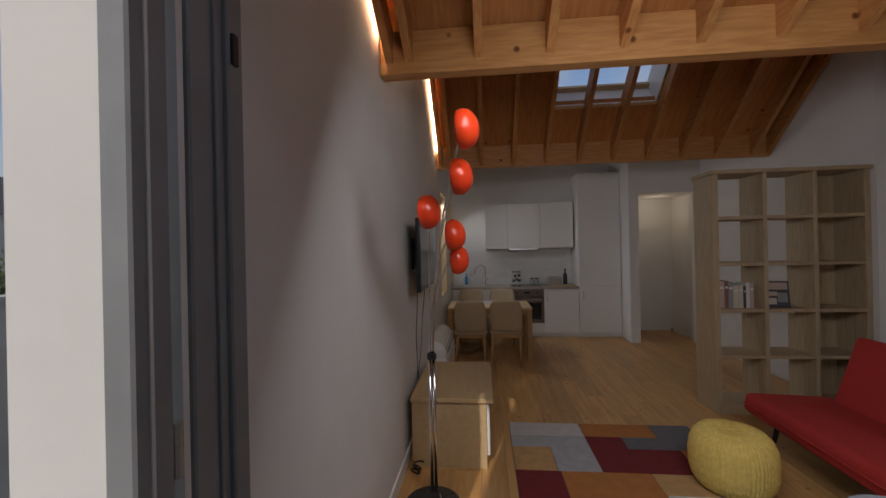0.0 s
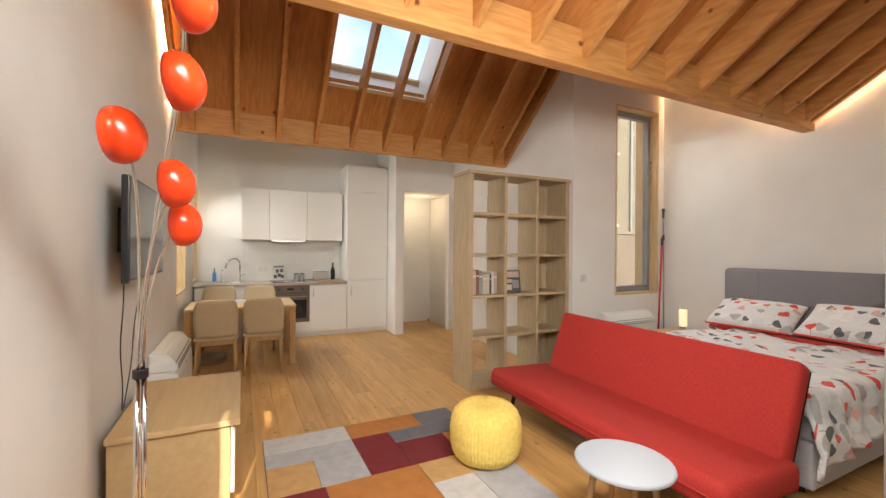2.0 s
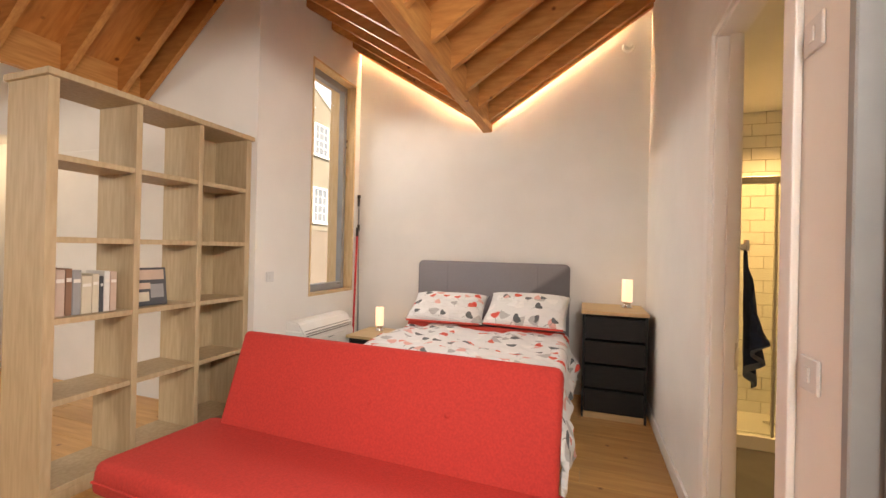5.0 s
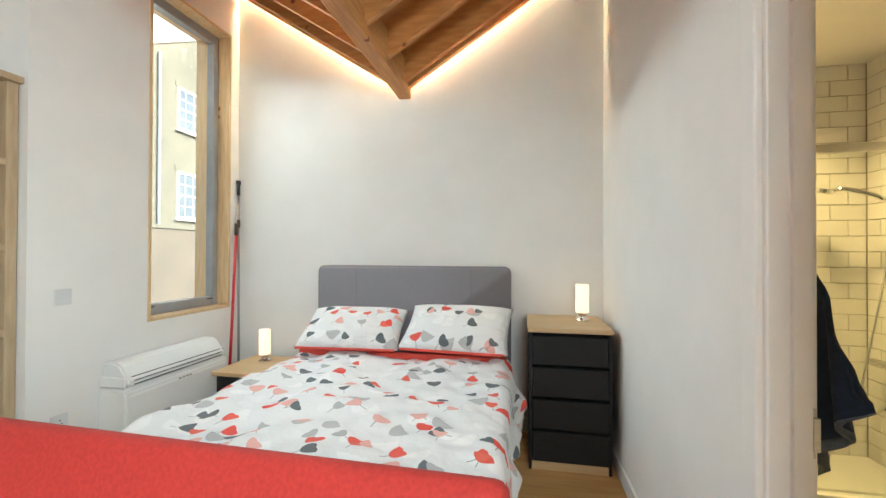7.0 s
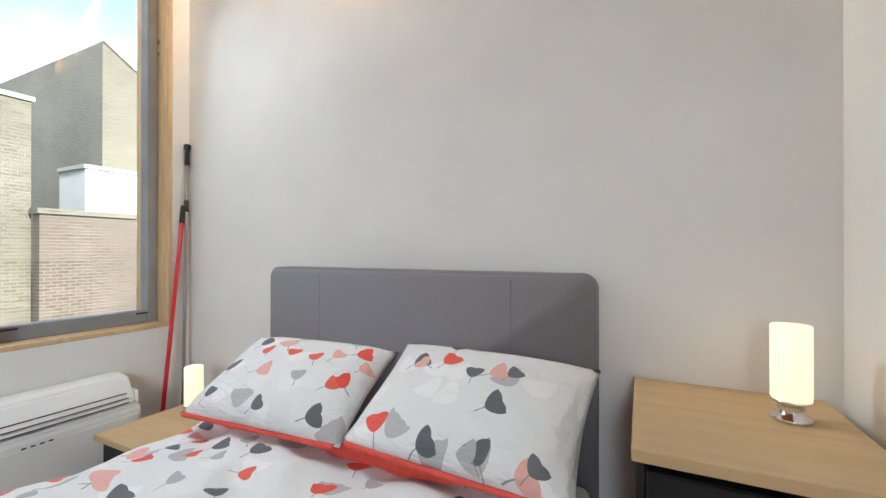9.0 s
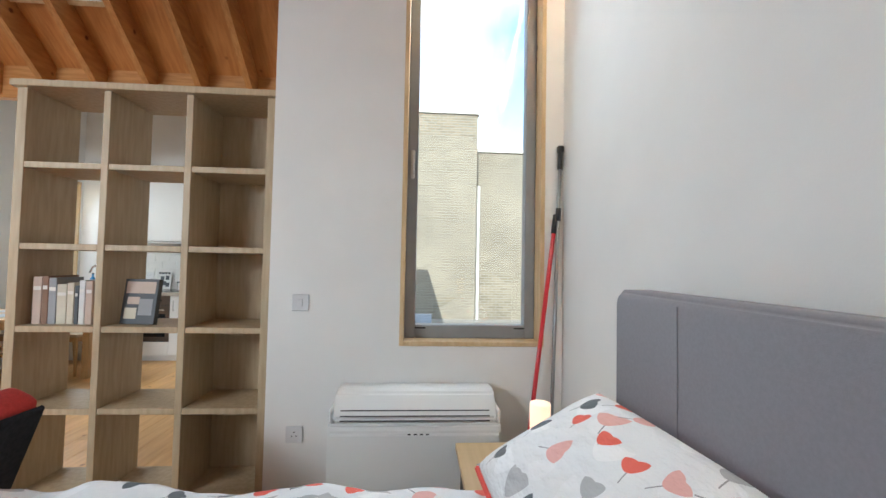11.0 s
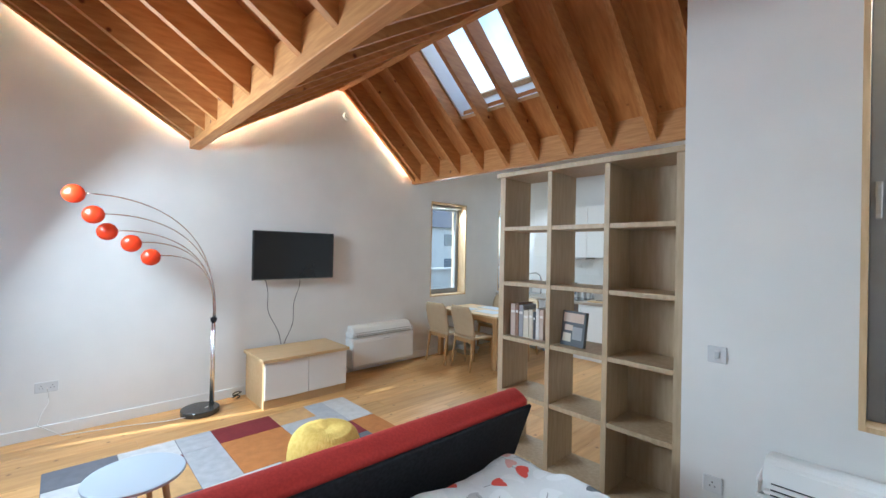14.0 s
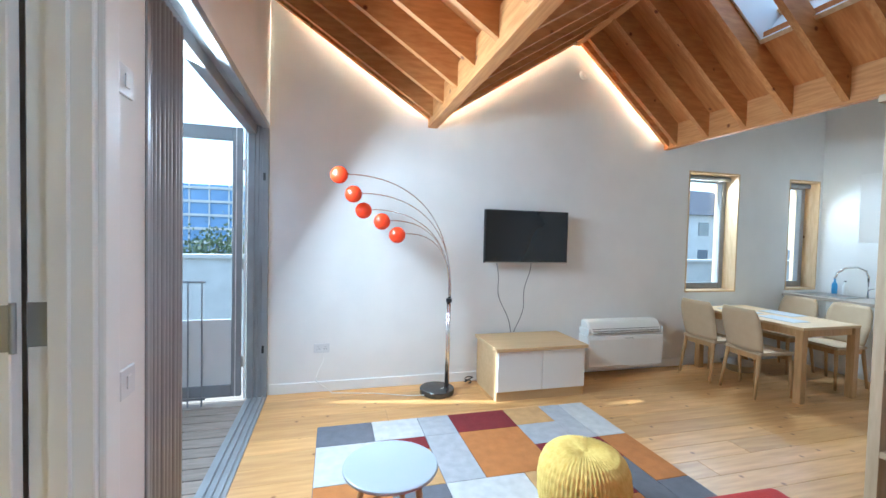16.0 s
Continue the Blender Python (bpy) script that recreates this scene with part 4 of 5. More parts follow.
part("drawer", bx(5.112, 5.12, 2.42, 2.82, 0.25, 0.45, bev=0.002), M_CHESTBLACK, ns)
table_lamp((5.44, 2.66, 0.498), "small lit frosted cylinder lamp on the nightstand")

mp1 = thing("mop", "red handled mop leaning in the corner", "mop")
part("pole", cyl(B(), (5.44, 3.00, 0.05), (5.637, 3.085, 1.53), 0.012, n=12), M_REDPOLE, mp1, smooth=True)
part("grip", cyl(B(), (5.637, 3.085, 1.53), (5.650, 3.091, 1.635), 0.015, n=12), M_BLACK, mp1, smooth=True)
part("head", bx(5.36, 5.50, 2.93, 3.07, 0.0, 0.06, bev=0.01), M_GREYPOLE, mp1)
mp2 = thing("broom", "grey metal pole with black tip leaning in the corner", "broom")
part("pole", cyl(B(), (5.60, 3.02, 0.03), (5.672, 3.092, 1.90), 0.010, n=12), M_GREYPOLE, mp2, smooth=True)
part("collar", cyl(B(), (5.6605, 3.0805, 1.60), (5.663, 3.083, 1.67), 0.0145, n=12), M_BLACK, mp2, "black locking collar", smooth=True)
part("tip", box(cyl(B(), (5.672, 3.092, 1.89), (5.674, 3.094, 2.00), 0.014, n=12), 5.657, 5.691, 3.078, 3.108, 1.985, 2.022, 0.005), M_BLACK, mp2)
part("head", bx(5.55, 5.65, 2.92, 3.10, 0.0, 0.05, bev=0.01), M_BLACK, mp2)


def heat_pump(at, rz, w, label):
    """A low console unit: rounded body, lift-up flap with slots, small display."""
    h = thing("heat_pump_unit", label, "air conditioner", at, rz, "console heat pumps")
    prof = [(0.0, 0.0), (0.17, 0.0), (0.20, 0.03), (0.20, 0.36), (0.185, 0.40), (0.0, 0.40)]
    b = prism(B(), prof, 0.0, w, "x")
    bmesh.ops.bevel(b, geom=[e for e in b.edges], offset=0.012, segments=2, affect="EDGES")
    part("body", b, M_PLASTIC, h, smooth=False)
    prof = [(0.0, 0.404), (0.19, 0.404), (0.20, 0.43), (0.13, 0.535), (0.09, 0.55), (0.0, 0.55)]
    b = prism(B(), prof, 0.025, w - 0.025, "x")
    bmesh.ops.bevel(b, geom=[e for e in b.edges], offset=0.012, segments=2, affect="EDGES")
    fl = part("flap", b, M_PLASTIC, h)
    for z0, y0 in ((0.418, 0.2005), (0.44, 0.196), (0.462, 0.181)):
        part("slot", prism(B(), [(y0 - 0.004, z0), (y0 + 0.0012, z0), (y0 - 0.001, z0 + 0.004), (y0 - 0.006, z0 + 0.004)], 0.06, w - 0.06, "x"), M_BLACK, fl)
    part("end_cap", bx(0.004, 0.022, 0.002, 0.19, 0.404, 0.47, bev=0.008), M_PLASTIC, h)
    part("end_cap", bx(w - 0.022, w - 0.004, 0.002, 0.19, 0.404, 0.47, bev=0.008), M_PLASTIC, h)
    dsp = B()
    for k in range(4):
        box(dsp, w * 0.42 + 0.03 * k, w * 0.42 + 0.03 * k + 0.016, 0.199, 0.2012, 0.352, 0.358)
    part("display", dsp, M_BLACK, h)


heat_pump((0.003, 4.365, 0.078), -90, 1.015, "white console heat pump on the wall under the windows")
heat_pump((5.325, YW - 0.003, 0.16), 180, 0.855, "white console heat pump under the tall window")


def plate(name, at, rz, w, h, label, kind):
    p = thing(name, label, kind, at, rz)
    part("faceplate", bx(-w / 2, w / 2, 0.0, 0.009, -h / 2, h / 2, bev=0.003), M_PLATE, p)
    if kind == "switch":
        part("rocker", bx(-0.012, 0.012, 0.009, 0.014, -0.02, 0.02, bev=0.002), M_PLATE, p)
    else:
        for sx in ((-0.035, 0.035) if w > 0.1 else (0.0,)):
            hs_ = B()
            for dx, dz in ((0, 0.012), (-0.011, -0.008), (0.011, -0.008)):
                box(hs_, sx + dx - 0.003, sx + dx + 0.003, 0.0085, 0.0096, dz - 0.003, dz + 0.003)
            part("pin_holes", hs_, M_BLACK, p)
    return p


plate("light_switch", (4.274, YW - 0.001, 1.131), 180, 0.088, 0.088, "white square light switch on the wall", "switch")
plate("wall_socket", (4.262, YW - 0.001, 0.44), 180, 0.088, 0.088, "white square socket near the floor", "socket")
plate("double_socket", (0.001, 0.496, 0.427), -90, 0.148, 0.088, "white double socket low on the wall", "socket")
plate("light_switch", (2.745, 0.001, 1.97), 0, 0.088, 0.088, "white fan isolator switch high on the wall", "switch")
plate("light_switch", (2.735, 0.001, 1.10), 0, 0.088, 0.088, "white square light switch beside the bathroom door", "switch")
for at, rz in (((0.001, 3.304, 3.416), 90), ((XB - 0.001, 0.20, 3.375), -90)):
    sd = thing("smoke_alarm", "round white smoke alarm high on the wall", "smoke alarm", at, 0, "smoke alarms")
    s = 1 if at[0] < 1 else -1
    part("case", cyl(B(), (0, 0, 0), (s * 0.035, 0, 0), 0.055, 0.045, 28), M_PLASTIC, sd, smooth=False)
    part("grille", cyl(B(), (s * 0.035, 0, 0), (s * 0.045, 0, 0), 0.022, 0.018, 20), M_PLASTIC, sd)

# ---- living area ----
tv = thing("television", "black flat screen television on a wall bracket", "television")
part("body", bx(0.10, 0.135, 2.11, 3.086, 1.282, 1.843, bev=0.006, seg=2), M_BLACK, tv)
part("screen", bx(0.135, 0.137, 2.122, 3.074, 1.304, 1.831), M_SCREEN, tv, "dark glossy screen")
part("chin", bx(0.1345, 0.1385, 2.12, 3.076, 1.284, 1.291), M_STEEL, tv)
part("bracket", box(box(bx(0.001, 0.02, 2.50, 2.70, 1.44, 1.70), 0.02, 0.10, 2.53, 2.56, 1.48, 1.66), 0.02, 0.10, 2.64, 2.67, 1.48, 1.66), M_BLACK, tv)
for y, dy, ph in ((2.27, 0.22, 0.0), (2.66, -0.12, 1.0)):
    c = thing("power_cable", "thin dark cable hanging from the television", "cable", group="television cables")
    pts = [(0.03 + 0.05 * (1 - k / 14), y + dy * (k / 14) ** 1.6 + 0.02 * math.sin(k * 0.7 + ph), 1.285 - 0.77 * k / 14) for k in range(15)]
    part("lead", tube(B(), pts, 0.0035, 6), M_BLACK, c, smooth=True)

st = thing("tv_stand", "low oak television stand with two white doors", "tv stand")
part("side_panel", bx(0.06, 0.600, 2.090, 2.112, 0.0, 0.480), M_STAND, st)
part("side_panel", bx(0.06, 0.600, 2.998, 3.020, 0.0, 0.480), M_STAND, st)
part("back_panel", bx(0.05, 0.0595, 2.090, 3.020, 0.05, 0.480), M_STAND, st)
part("bottom", bx(0.06, 0.600, 2.113, 2.997, 0.085, 0.10), M_STAND, st)
part("top", bx(0.045, 0.650, 2.064, 3.040, 0.481, 0.514, bev=0.003), M_STAND, st, "oak top")
part("plinth", bx(0.580, 0.600, 2.113, 2.997, 0.0, 0.085), M_STAND, st)
part("door", bx(0.603, 0.623, 2.093, 2.553, 0.095, 0.477, bev=0.002), M_WHITEGLOSS, st, "white door")
part("door", bx(0.603, 0.623, 2.557, 3.017, 0.095, 0.477, bev=0.002), M_WHITEGLOSS, st, "white door")
cb = thing("loose_cable", "small tangle of dark cable on the floor", "cable")
part("lead", tube(B(), [(0.08 + 0.035 * math.cos(k * 1.1) + 0.002 * k, 1.98 + 0.045 * math.sin(k * 0.9) , 0.012 + 0.004 * k) for k in range(18)], 0.006, 6), M_BLACK, cb, smooth=True)
wc_ = thing("lamp_cable", "thin white cable from the socket to the floor lamp", "cable")
part("lead", tube(B(), [(0.02, 0.50, 0.42), (0.03, 0.51, 0.30), (0.025, 0.47, 0.22), (0.03, 0.44, 0.12), (0.10, 0.6, 0.012), (0.18, 1.0, 0.008), (0.30, 1.3, 0.008), (0.36, 1.5, 0.02), (0.30, 1.66, 0.06)], 0.0035, 6), M_PLASTIC, wc_, smooth=True)

fl = thing("floor_lamp", "chrome arching floor lamp with five orange-red glass shades", "floor lamp")
part("base", lathe(B(), [(0.165, 0.0), (0.17, 0.008), (0.17, 0.045), (0.165, 0.052), (0.05, 0.054)], 40, 0.262, 1.60), M_STONE, fl, "black marble disc", smooth=False)
LP = (0.259, 1.705)
for dx, dy in ((0.014, 0), (-0.012, 0.012), (-0.012, -0.012)):
    part("pole", cyl(B(), (LP[0] + dx, LP[1] + dy, 0.05), (LP[0] + dx, LP[1] + dy, 0.93), 0.011, n=14), M_CHROME, fl, smooth=True)
part("collar", cyl(B(), (*LP, 0.90), (*LP, 0.935), 0.030, n=20), M_BLACK, fl)
for gx, gy, gz, k in ((0.588, 0.600, 2.092, 0), (0.558, 0.722, 1.928, 1), (0.414, 0.820, 1.788, 2), (0.512, 0.976, 1.686, 3), (0.52, 1.114, 1.564, 4)):
    g = Vector((gx - 0.045, gy + 0.028, gz - (0.045, 0.035, 0.025, 0.02, 0.015)[k]))
    p0 = Vector((LP[0] + 0.012 * math.cos(k * 1.3), LP[1] + 0.012 * math.sin(k * 1.3), 0.92))
    p3 = g + Vector((-0.02, 0.074, 0.012))
    p1 = p0 + Vector((0.0, 0.03, 0.72 * (gz - 0.9)))
    p2 = p3 + Vector((-0.03, 0.48 * (1.7 - gy), 0.0 + 0.02))
    pts = [(1 - s) ** 3 * p0 + 3 * s * (1 - s) ** 2 * p1 + 3 * s * s * (1 - s) * p2 + s ** 3 * p3 for s in [q / 26 for q in range(27)]]
    arm = part("arm", tube(B(), pts, 0.0055, 8), M_CHROME, fl, smooth=True)
    b = B()
    bmesh.ops.create_uvsphere(b, u_segments=28, v_segments=20, radius=0.074)
    bmesh.ops.delete(b, geom=[f for f in b.faces if f.calc_center_median().z > 0.026], context="FACES")
    bmesh.ops.transform(b, matrix=Matrix.Scale(0.78, 4, (0, 0, 1)), verts=b.verts)
    q = Vector((-0.97, 0.22, -0.05)).to_track_quat("Z", "Y").to_matrix().to_4x4()
    bmesh.ops.transform(b, matrix=Matrix.Translation(g) @ q, verts=b.verts)
    shd = part("shade", b, M_SHADE, fl, "orange-red glass globe", smooth=True)
    so = shd.modifiers.new("thick", "SOLIDIFY")
    so.thickness = 0.004
    part("socket_cup", cyl(B(), g + (p3 - g) * 0.80, p3 + (p3 - g) * 0.12, 0.014, 0.008, 14), M_CHROME, shd)
    bu = B()
    bmesh.ops.create_uvsphere(bu, u_segments=14, v_segments=10, radius=0.026, matrix=Matrix.Translation(g + Vector((-0.012, 0, 0))))
    part("bulb", bu, M_PLASTIC, shd, "white bulb", smooth=True)

M_RUG = {k: mat("rug_" + k, c, 0.97, tuple(x * 0.82 for x in c), 14, bump=0.5, bump_scale=350, ramp=(0.3, 0.7)) for k, c in {
    "white": (0.62, 0.61, 0.60), "light": (0.47, 0.47, 0.49), "grey": (0.17, 0.17, 0.19), "maroon": (0.21, 0.022, 0.026),
    "orange": (0.52, 0.205, 0.055), "tan": (0.60, 0.36, 0.15)}.items()}
rug = thing("rug", "patchwork rug of grey, white, maroon and orange rectangles", "rug")
part("backing", bx(0.798, 2.342, 0.488, 2.872, 0.001, 0.007), M_RUG["grey"], rug)
for x0, x1, y0, y1, k in ((0.80, 1.41, 2.62, 2.87, "white"), (0.80, 1.41, 2.42, 2.62, "light"), (1.10, 1.41, 2.07, 2.42, "light"), (0.80, 1.10, 2.07, 2.42, "tan"),
                          (0.80, 1.12, 1.56, 2.07, "maroon"), (1.12, 1.73, 1.56, 2.07, "orange"), (1.41, 1.70, 2.07, 2.62, "maroon"), (1.70, 2.08, 2.07, 2.42, "maroon"),
                          (1.41, 2.00, 2.62, 2.87, "orange"), (1.70, 2.34, 2.42, 2.62, "grey"), (2.00, 2.34, 2.62, 2.87, "grey"), (2.08, 2.34, 1.82, 2.42, "orange"),
                          (1.73, 2.08, 1.82, 2.07, "tan"), (1.73, 2.02, 1.29, 1.82, "white"), (2.02, 2.34, 1.29, 1.82, "light"), (0.80, 1.12, 1.29, 1.56, "light"),
                          (1.12, 1.73, 1.29, 1.56, "light"), (0.80, 1.12, 0.91, 1.29, "white"), (0.80, 1.12, 0.49, 0.91, "grey"), (1.12, 1.60, 0.49, 0.95, "white"),
                          (1.12, 1.30, 0.95, 1.29, "maroon"), (1.30, 1.73, 0.95, 1.29, "tan"), (1.60, 2.34, 0.49, 0.95, "orange"), (1.73, 2.34, 0.95, 1.29, "grey")):
    part("patch", bx(x0 + 0.002, x1 - 0.002, y0 + 0.002, y1 - 0.002, 0.006, 0.0135, bev=0.002), M_RUG[k], rug)

pf = thing("pouf", "yellow chunky knitted round pouf on the rug", "pouf", (2.19, 1.945, 0.014))
b = B()
courses, wales = 10, 32
rows_, cols = courses * 6, wales * 6
rings = []
for j in range(rows_ + 1):
    a = -math.pi / 2 + math.pi * j / rows_
    ca, sa = math.cos(a), math.sin(a)
    r = 0.236 * math.copysign(abs(ca) ** 0.42, ca) if abs(ca) > 1e-6 else 0.0
    z = 0.187 + 0.187 * math.copysign(abs(sa) ** 0.8, sa)
    ring = []
    for i in range(cols):
        t_ = 2 * math.pi * i / cols
        # plump V-shaped stitches: each wale is a pair of slanting strands
        s = (i / 6.0) % 1.0
        v = (j / 6.0 + 0.9 * abs(s - 0.5)) % 1.0
        k = 0.017 * (0.45 + 0.55 * math.sqrt(max(0.0, math.sin(math.pi * v)))) * (0.2 + 0.8 * abs(math.sin(math.pi * 2 * s)) ** 0.6)
        k *= min(1.0, r / 0.10)
        ring.append(b.verts.new(((r + k * ca) * math.cos(t_), (r + k * ca) * math.sin(t_), max(0.0, z + k * sa))))
    rings.append(ring)
for r0, r1 in zip(rings, rings[1:]):
    for i in range(cols):
        b.faces.new((r0[i], r0[(i + 1) % cols], r1[(i + 1) % cols], r1[i]))
part("knit_cover", b, M_YELLOW, pf, smooth=True)
part("crown_knot", lathe(B(), [(0.0005, 0.383), (0.016, 0.381), (0.022, 0.375), (0.020, 0.366)], 16), M_YELLOW, pf, smooth=True)

ct = thing("coffee_table", "small round pale grey table with splayed wooden legs", "coffee table", (2.265, 0.86, 0.014))
part("tabletop", lathe(B(), [(0.208, 0.455), (0.218, 0.459), (0.22, 0.466), (0.218, 0.472), (0.211, 0.474)], 48), M_TABLEGREY, ct, smooth=False)
for k in range(4):
    a = math.pi / 4 + k * math.pi / 2 + 0.25
    part("leg", cyl(B(), (0.19 * math.cos(a), 0.19 * math.sin(a), 0.0), (0.13 * math.cos(a), 0.13 * math.sin(a), 0.456), 0.011, 0.017, 14), M_CHAIRWOOD, ct, smooth=True)
part("apron", lathe(B(), [(0.15, 0.435), (0.15, 0.455)], 32), M_CHAIRWOOD, ct)

# ---- dining ----
dt = thing("dining_table", "oak dining table with square legs by the window", "dining table")
part("tabletop", bx(0.06, 1.27, 4.97, 5.77, 0.722, 0.75, bev=0.003), M_STAND, dt)
part("apron", box(box(box(bx(0.14, 1.19, 4.99, 5.01, 0.65, 0.721), 0.14, 1.19, 5.73, 5.75, 0.65, 0.721), 0.09, 0.11, 5.05, 5.69, 0.65, 0.721), 1.22, 1.24, 5.05, 5.69, 0.65, 0.721), M_CHAIRWOOD, dt)
for x, y in ((0.065, 4.975), (1.195, 4.975), (0.065, 5.695), (1.195, 5.695)):
    part("leg", bx(x, x + 0.07, y, y + 0.07, 0.0, 0.7215, bev=0.003), M_CHAIRWOOD, dt)


def dining_chair():
    c = thing("dining_chair", "beech dining chair with smooth beige seat and back", "chair", (0.40, 4.86, 0), 0, "chairs round the dining table")
    s = bx(-0.22, 0.22, -0.21, 0.22, 0.435, 0.465)
    bmesh.ops.bevel(s, geom=list(s.edges), offset=0.014, segments=2, affect="EDGES")
    part("seat", s, M_SEATSHELL, c, smooth=False)
    bk = B()

    def bp(u, v):
        w = 0.20 + 0.02 * math.sin(math.pi * v) - 0.05 * max(0, v - 0.85) / 0.15 * 0.5
        x = (2 * u - 1) * w
        return (x, -0.19 - 0.10 * v - 0.03 * (1 - (2 * u - 1) ** 2) + 0.02, 0.46 + 0.43 * v)
    sheet(bk, bp, 10, 10, lambda u, v: (u, v))
    o = part("backrest", bk, M_SEATSHELL, c, smooth=True)
    m = o.modifiers.new("thick", "SOLIDIFY")
    m.thickness = 0.022
    for x, y, x2, y2 in ((-0.18, 0.18, -0.20, 0.20), (0.18, 0.18, 0.20, 0.20), (-0.18, -0.18, -0.20, -0.24), (0.18, -0.18, 0.20, -0.24)):
        part("leg", cyl(B(), (x2, y2, 0.0), (x, y, 0.436), 0.013, 0.02, 12), M_CHAIRWOOD, c, smooth=True)
    part("seat_frame", box(box(bx(-0.17, 0.17, 0.16, 0.18, 0.38, 0.436), -0.17, 0.17, -0.18, -0.16, 0.38, 0.436), -0.19, -0.17, -0.16, 0.16, 0.38, 0.436), M_CHAIRWOOD, c)
    return c


dc = dining_chair()
copy_thing(dc, pose(0.90, 4.90, 0, 0, 0, -5))
copy_thing(dc, pose(0.36, 6.02, 0, 0, 0, 180))
copy_thing(dc, pose(0.88, 6.00, 0, 0, 0, 176))
for x, y in ((0.40, 5.25), (0.88, 5.25), (0.62, 5.62)):
    pm = thing("place_mat", "pale folded place mat on the dining table", "place mat", (x, y, 0.7505), 0, "place mats")
    part("cloth", bx(-0.19, 0.19, -0.12, 0.12, 0, 0.004, bev=0.001), M_TABLEGREY, pm)

pn_ = thing("steel_bowl", "wide shallow steel bowl on the floor under the table", "bowl", (0.30, 5.42, 0.001))
part("bowl", lathe(B(), [(0.13, 0.0), (0.17, 0.02), (0.19, 0.09), (0.20, 0.095), (0.186, 0.088), (0.16, 0.022), (0.05, 0.012)], 32), M_STEEL, pn_, smooth=True)
ds = thing("door_stop", "small brown rubber door stop on the passage floor", "door stop", (4.03, 7.02, 0.0))
part("stop", lathe(B(), [(0.022, 0.0), (0.022, 0.012), (0.017, 0.018), (0.019, 0.05), (0.012, 0.056)], 20), M_CHAIRWOOD, ds, smooth=True)

# ---- kitchen ----
KF, KB = 6.50, YK


def bar_handle(x, z0, z1, par, y=KF):
    b = B()
    cyl(b, (x, y - 0.03, z0), (x, y - 0.03, z1), 0.006, n=10)
    cyl(b, (x, y - 0.03, z0 + 0.01), (x, y - 0.001, z0 + 0.01), 0.004, n=8)
    cyl(b, (x, y - 0.03, z1 - 0.01), (x, y - 0.001, z1 - 0.01), 0.004, n=8)
    return part("handle", b, M_STEEL, par, "brushed steel bar handle", smooth=True)


def base_unit(x0, x1, label, hx=None, horizontal=False):
    c = thing("base_cabinet", label, "kitchen cabinet", group="kitchen base units")
    part("body", bx(x0, x1, KF + 0.021, KB - 0.01, 0.07, 0.858), M_WHITEGLOSS, c)
    d_ = part("door", bx(x0 + 0.002, x1 - 0.002, KF, KF + 0.02, 0.075, 0.855, bev=0.002), M_WHITEGLOSS, c)
    if horizontal:
        b = B()
        cyl(b, ((x0 + x1) / 2 - 0.09, KF - 0.03, 0.80), ((x0 + x1) / 2 + 0.09, KF - 0.03, 0.80), 0.006, n=10)
        for s in (-0.08, 0.08):
            cyl(b, ((x0 + x1) / 2 + s, KF - 0.03, 0.80), ((x0 + x1) / 2 + s, KF - 0.001, 0.80), 0.004, n=8)
        part("handle", b, M_STEEL, d_, "brushed steel bar handle")
    elif hx is not None:
        bar_handle(hx, 0.66, 0.80, d_)
    return c


base_unit(0.02, 0.50, "white sink base cabinet with steel handle", 0.45)
base_unit(0.50, 1.06, "white dishwasher front with wide bar handle", horizontal=True)
base_unit(1.652, 2.258, "white base cabinet with steel handle", 1.71)
ov = thing("oven", "built-in steel and black oven under the worktop", "oven")
part("body", bx(1.056, 1.652, KF + 0.021, KB - 0.02, 0.25, 0.858), M_BLACK, ov)
part("control_panel", bx(1.058, 1.650, KF - 0.002, KF + 0.02, 0.735, 0.856, bev=0.002), M_OVEN, ov)
part("door", bx(1.058, 1.650, KF - 0.004, KF + 0.02, 0.26, 0.728, bev=0.003), M_OVEN, ov)
part("window", bx(1.104, 1.604, KF - 0.0065, KF - 0.003, 0.32, 0.62), M_SCREEN, ov, "dark oven glass")
part("handle", cyl(B(), (1.104, KF - 0.045, 0.675), (1.604, KF - 0.045, 0.675), 0.009, n=12), M_STEEL, ov, smooth=True)
for x in (1.154, 1.554):
    part("handle_post", cyl(B(), (x, KF - 0.045, 0.675), (x, KF - 0.003, 0.675), 0.006, n=8), M_STEEL, ov)
for x in (1.174, 1.534):
    part("knob", cyl(B(), (x, KF - 0.022, 0.795), (x, KF - 0.002, 0.795), 0.017, 0.019, 20), M_BLACK, ov)
part("clock", bx(1.304, 1.404, KF - 0.004, KF - 0.001, 0.78, 0.81), M_SCREEN, ov)
part("lower_front", bx(1.058, 1.650, KF, KF + 0.02, 0.075, 0.252, bev=0.002), M_WHITEGLOSS, ov, "white panel")
pk = thing("kitchen_plinth", "pale plinth under the kitchen units", "plinth")
pk["kind"] = "structure"
part("board", bx(0.02, 2.98, KF + 0.045, KF + 0.06, 0.0, 0.069), M_TRIM, pk)
fz = thing("tall_cabinet", "tall white fridge cabinet with top box", "kitchen cabinet")
part("body", bx(2.262, 2.978, KF + 0.021, KB - 0.01, 0.07, 2.895), M_WHITEGLOSS, fz)
dz = part("door", bx(2.264, 2.976, KF, KF + 0.02, 0.075, 0.905, bev=0.002), M_WHITEGLOSS, fz)
bar_handle(2.33, 0.66, 0.82, dz)
part("door", bx(2.264, 2.976, KF, KF + 0.02, 0.911, 2.436, bev=0.002), M_WHITEGLOSS, fz)
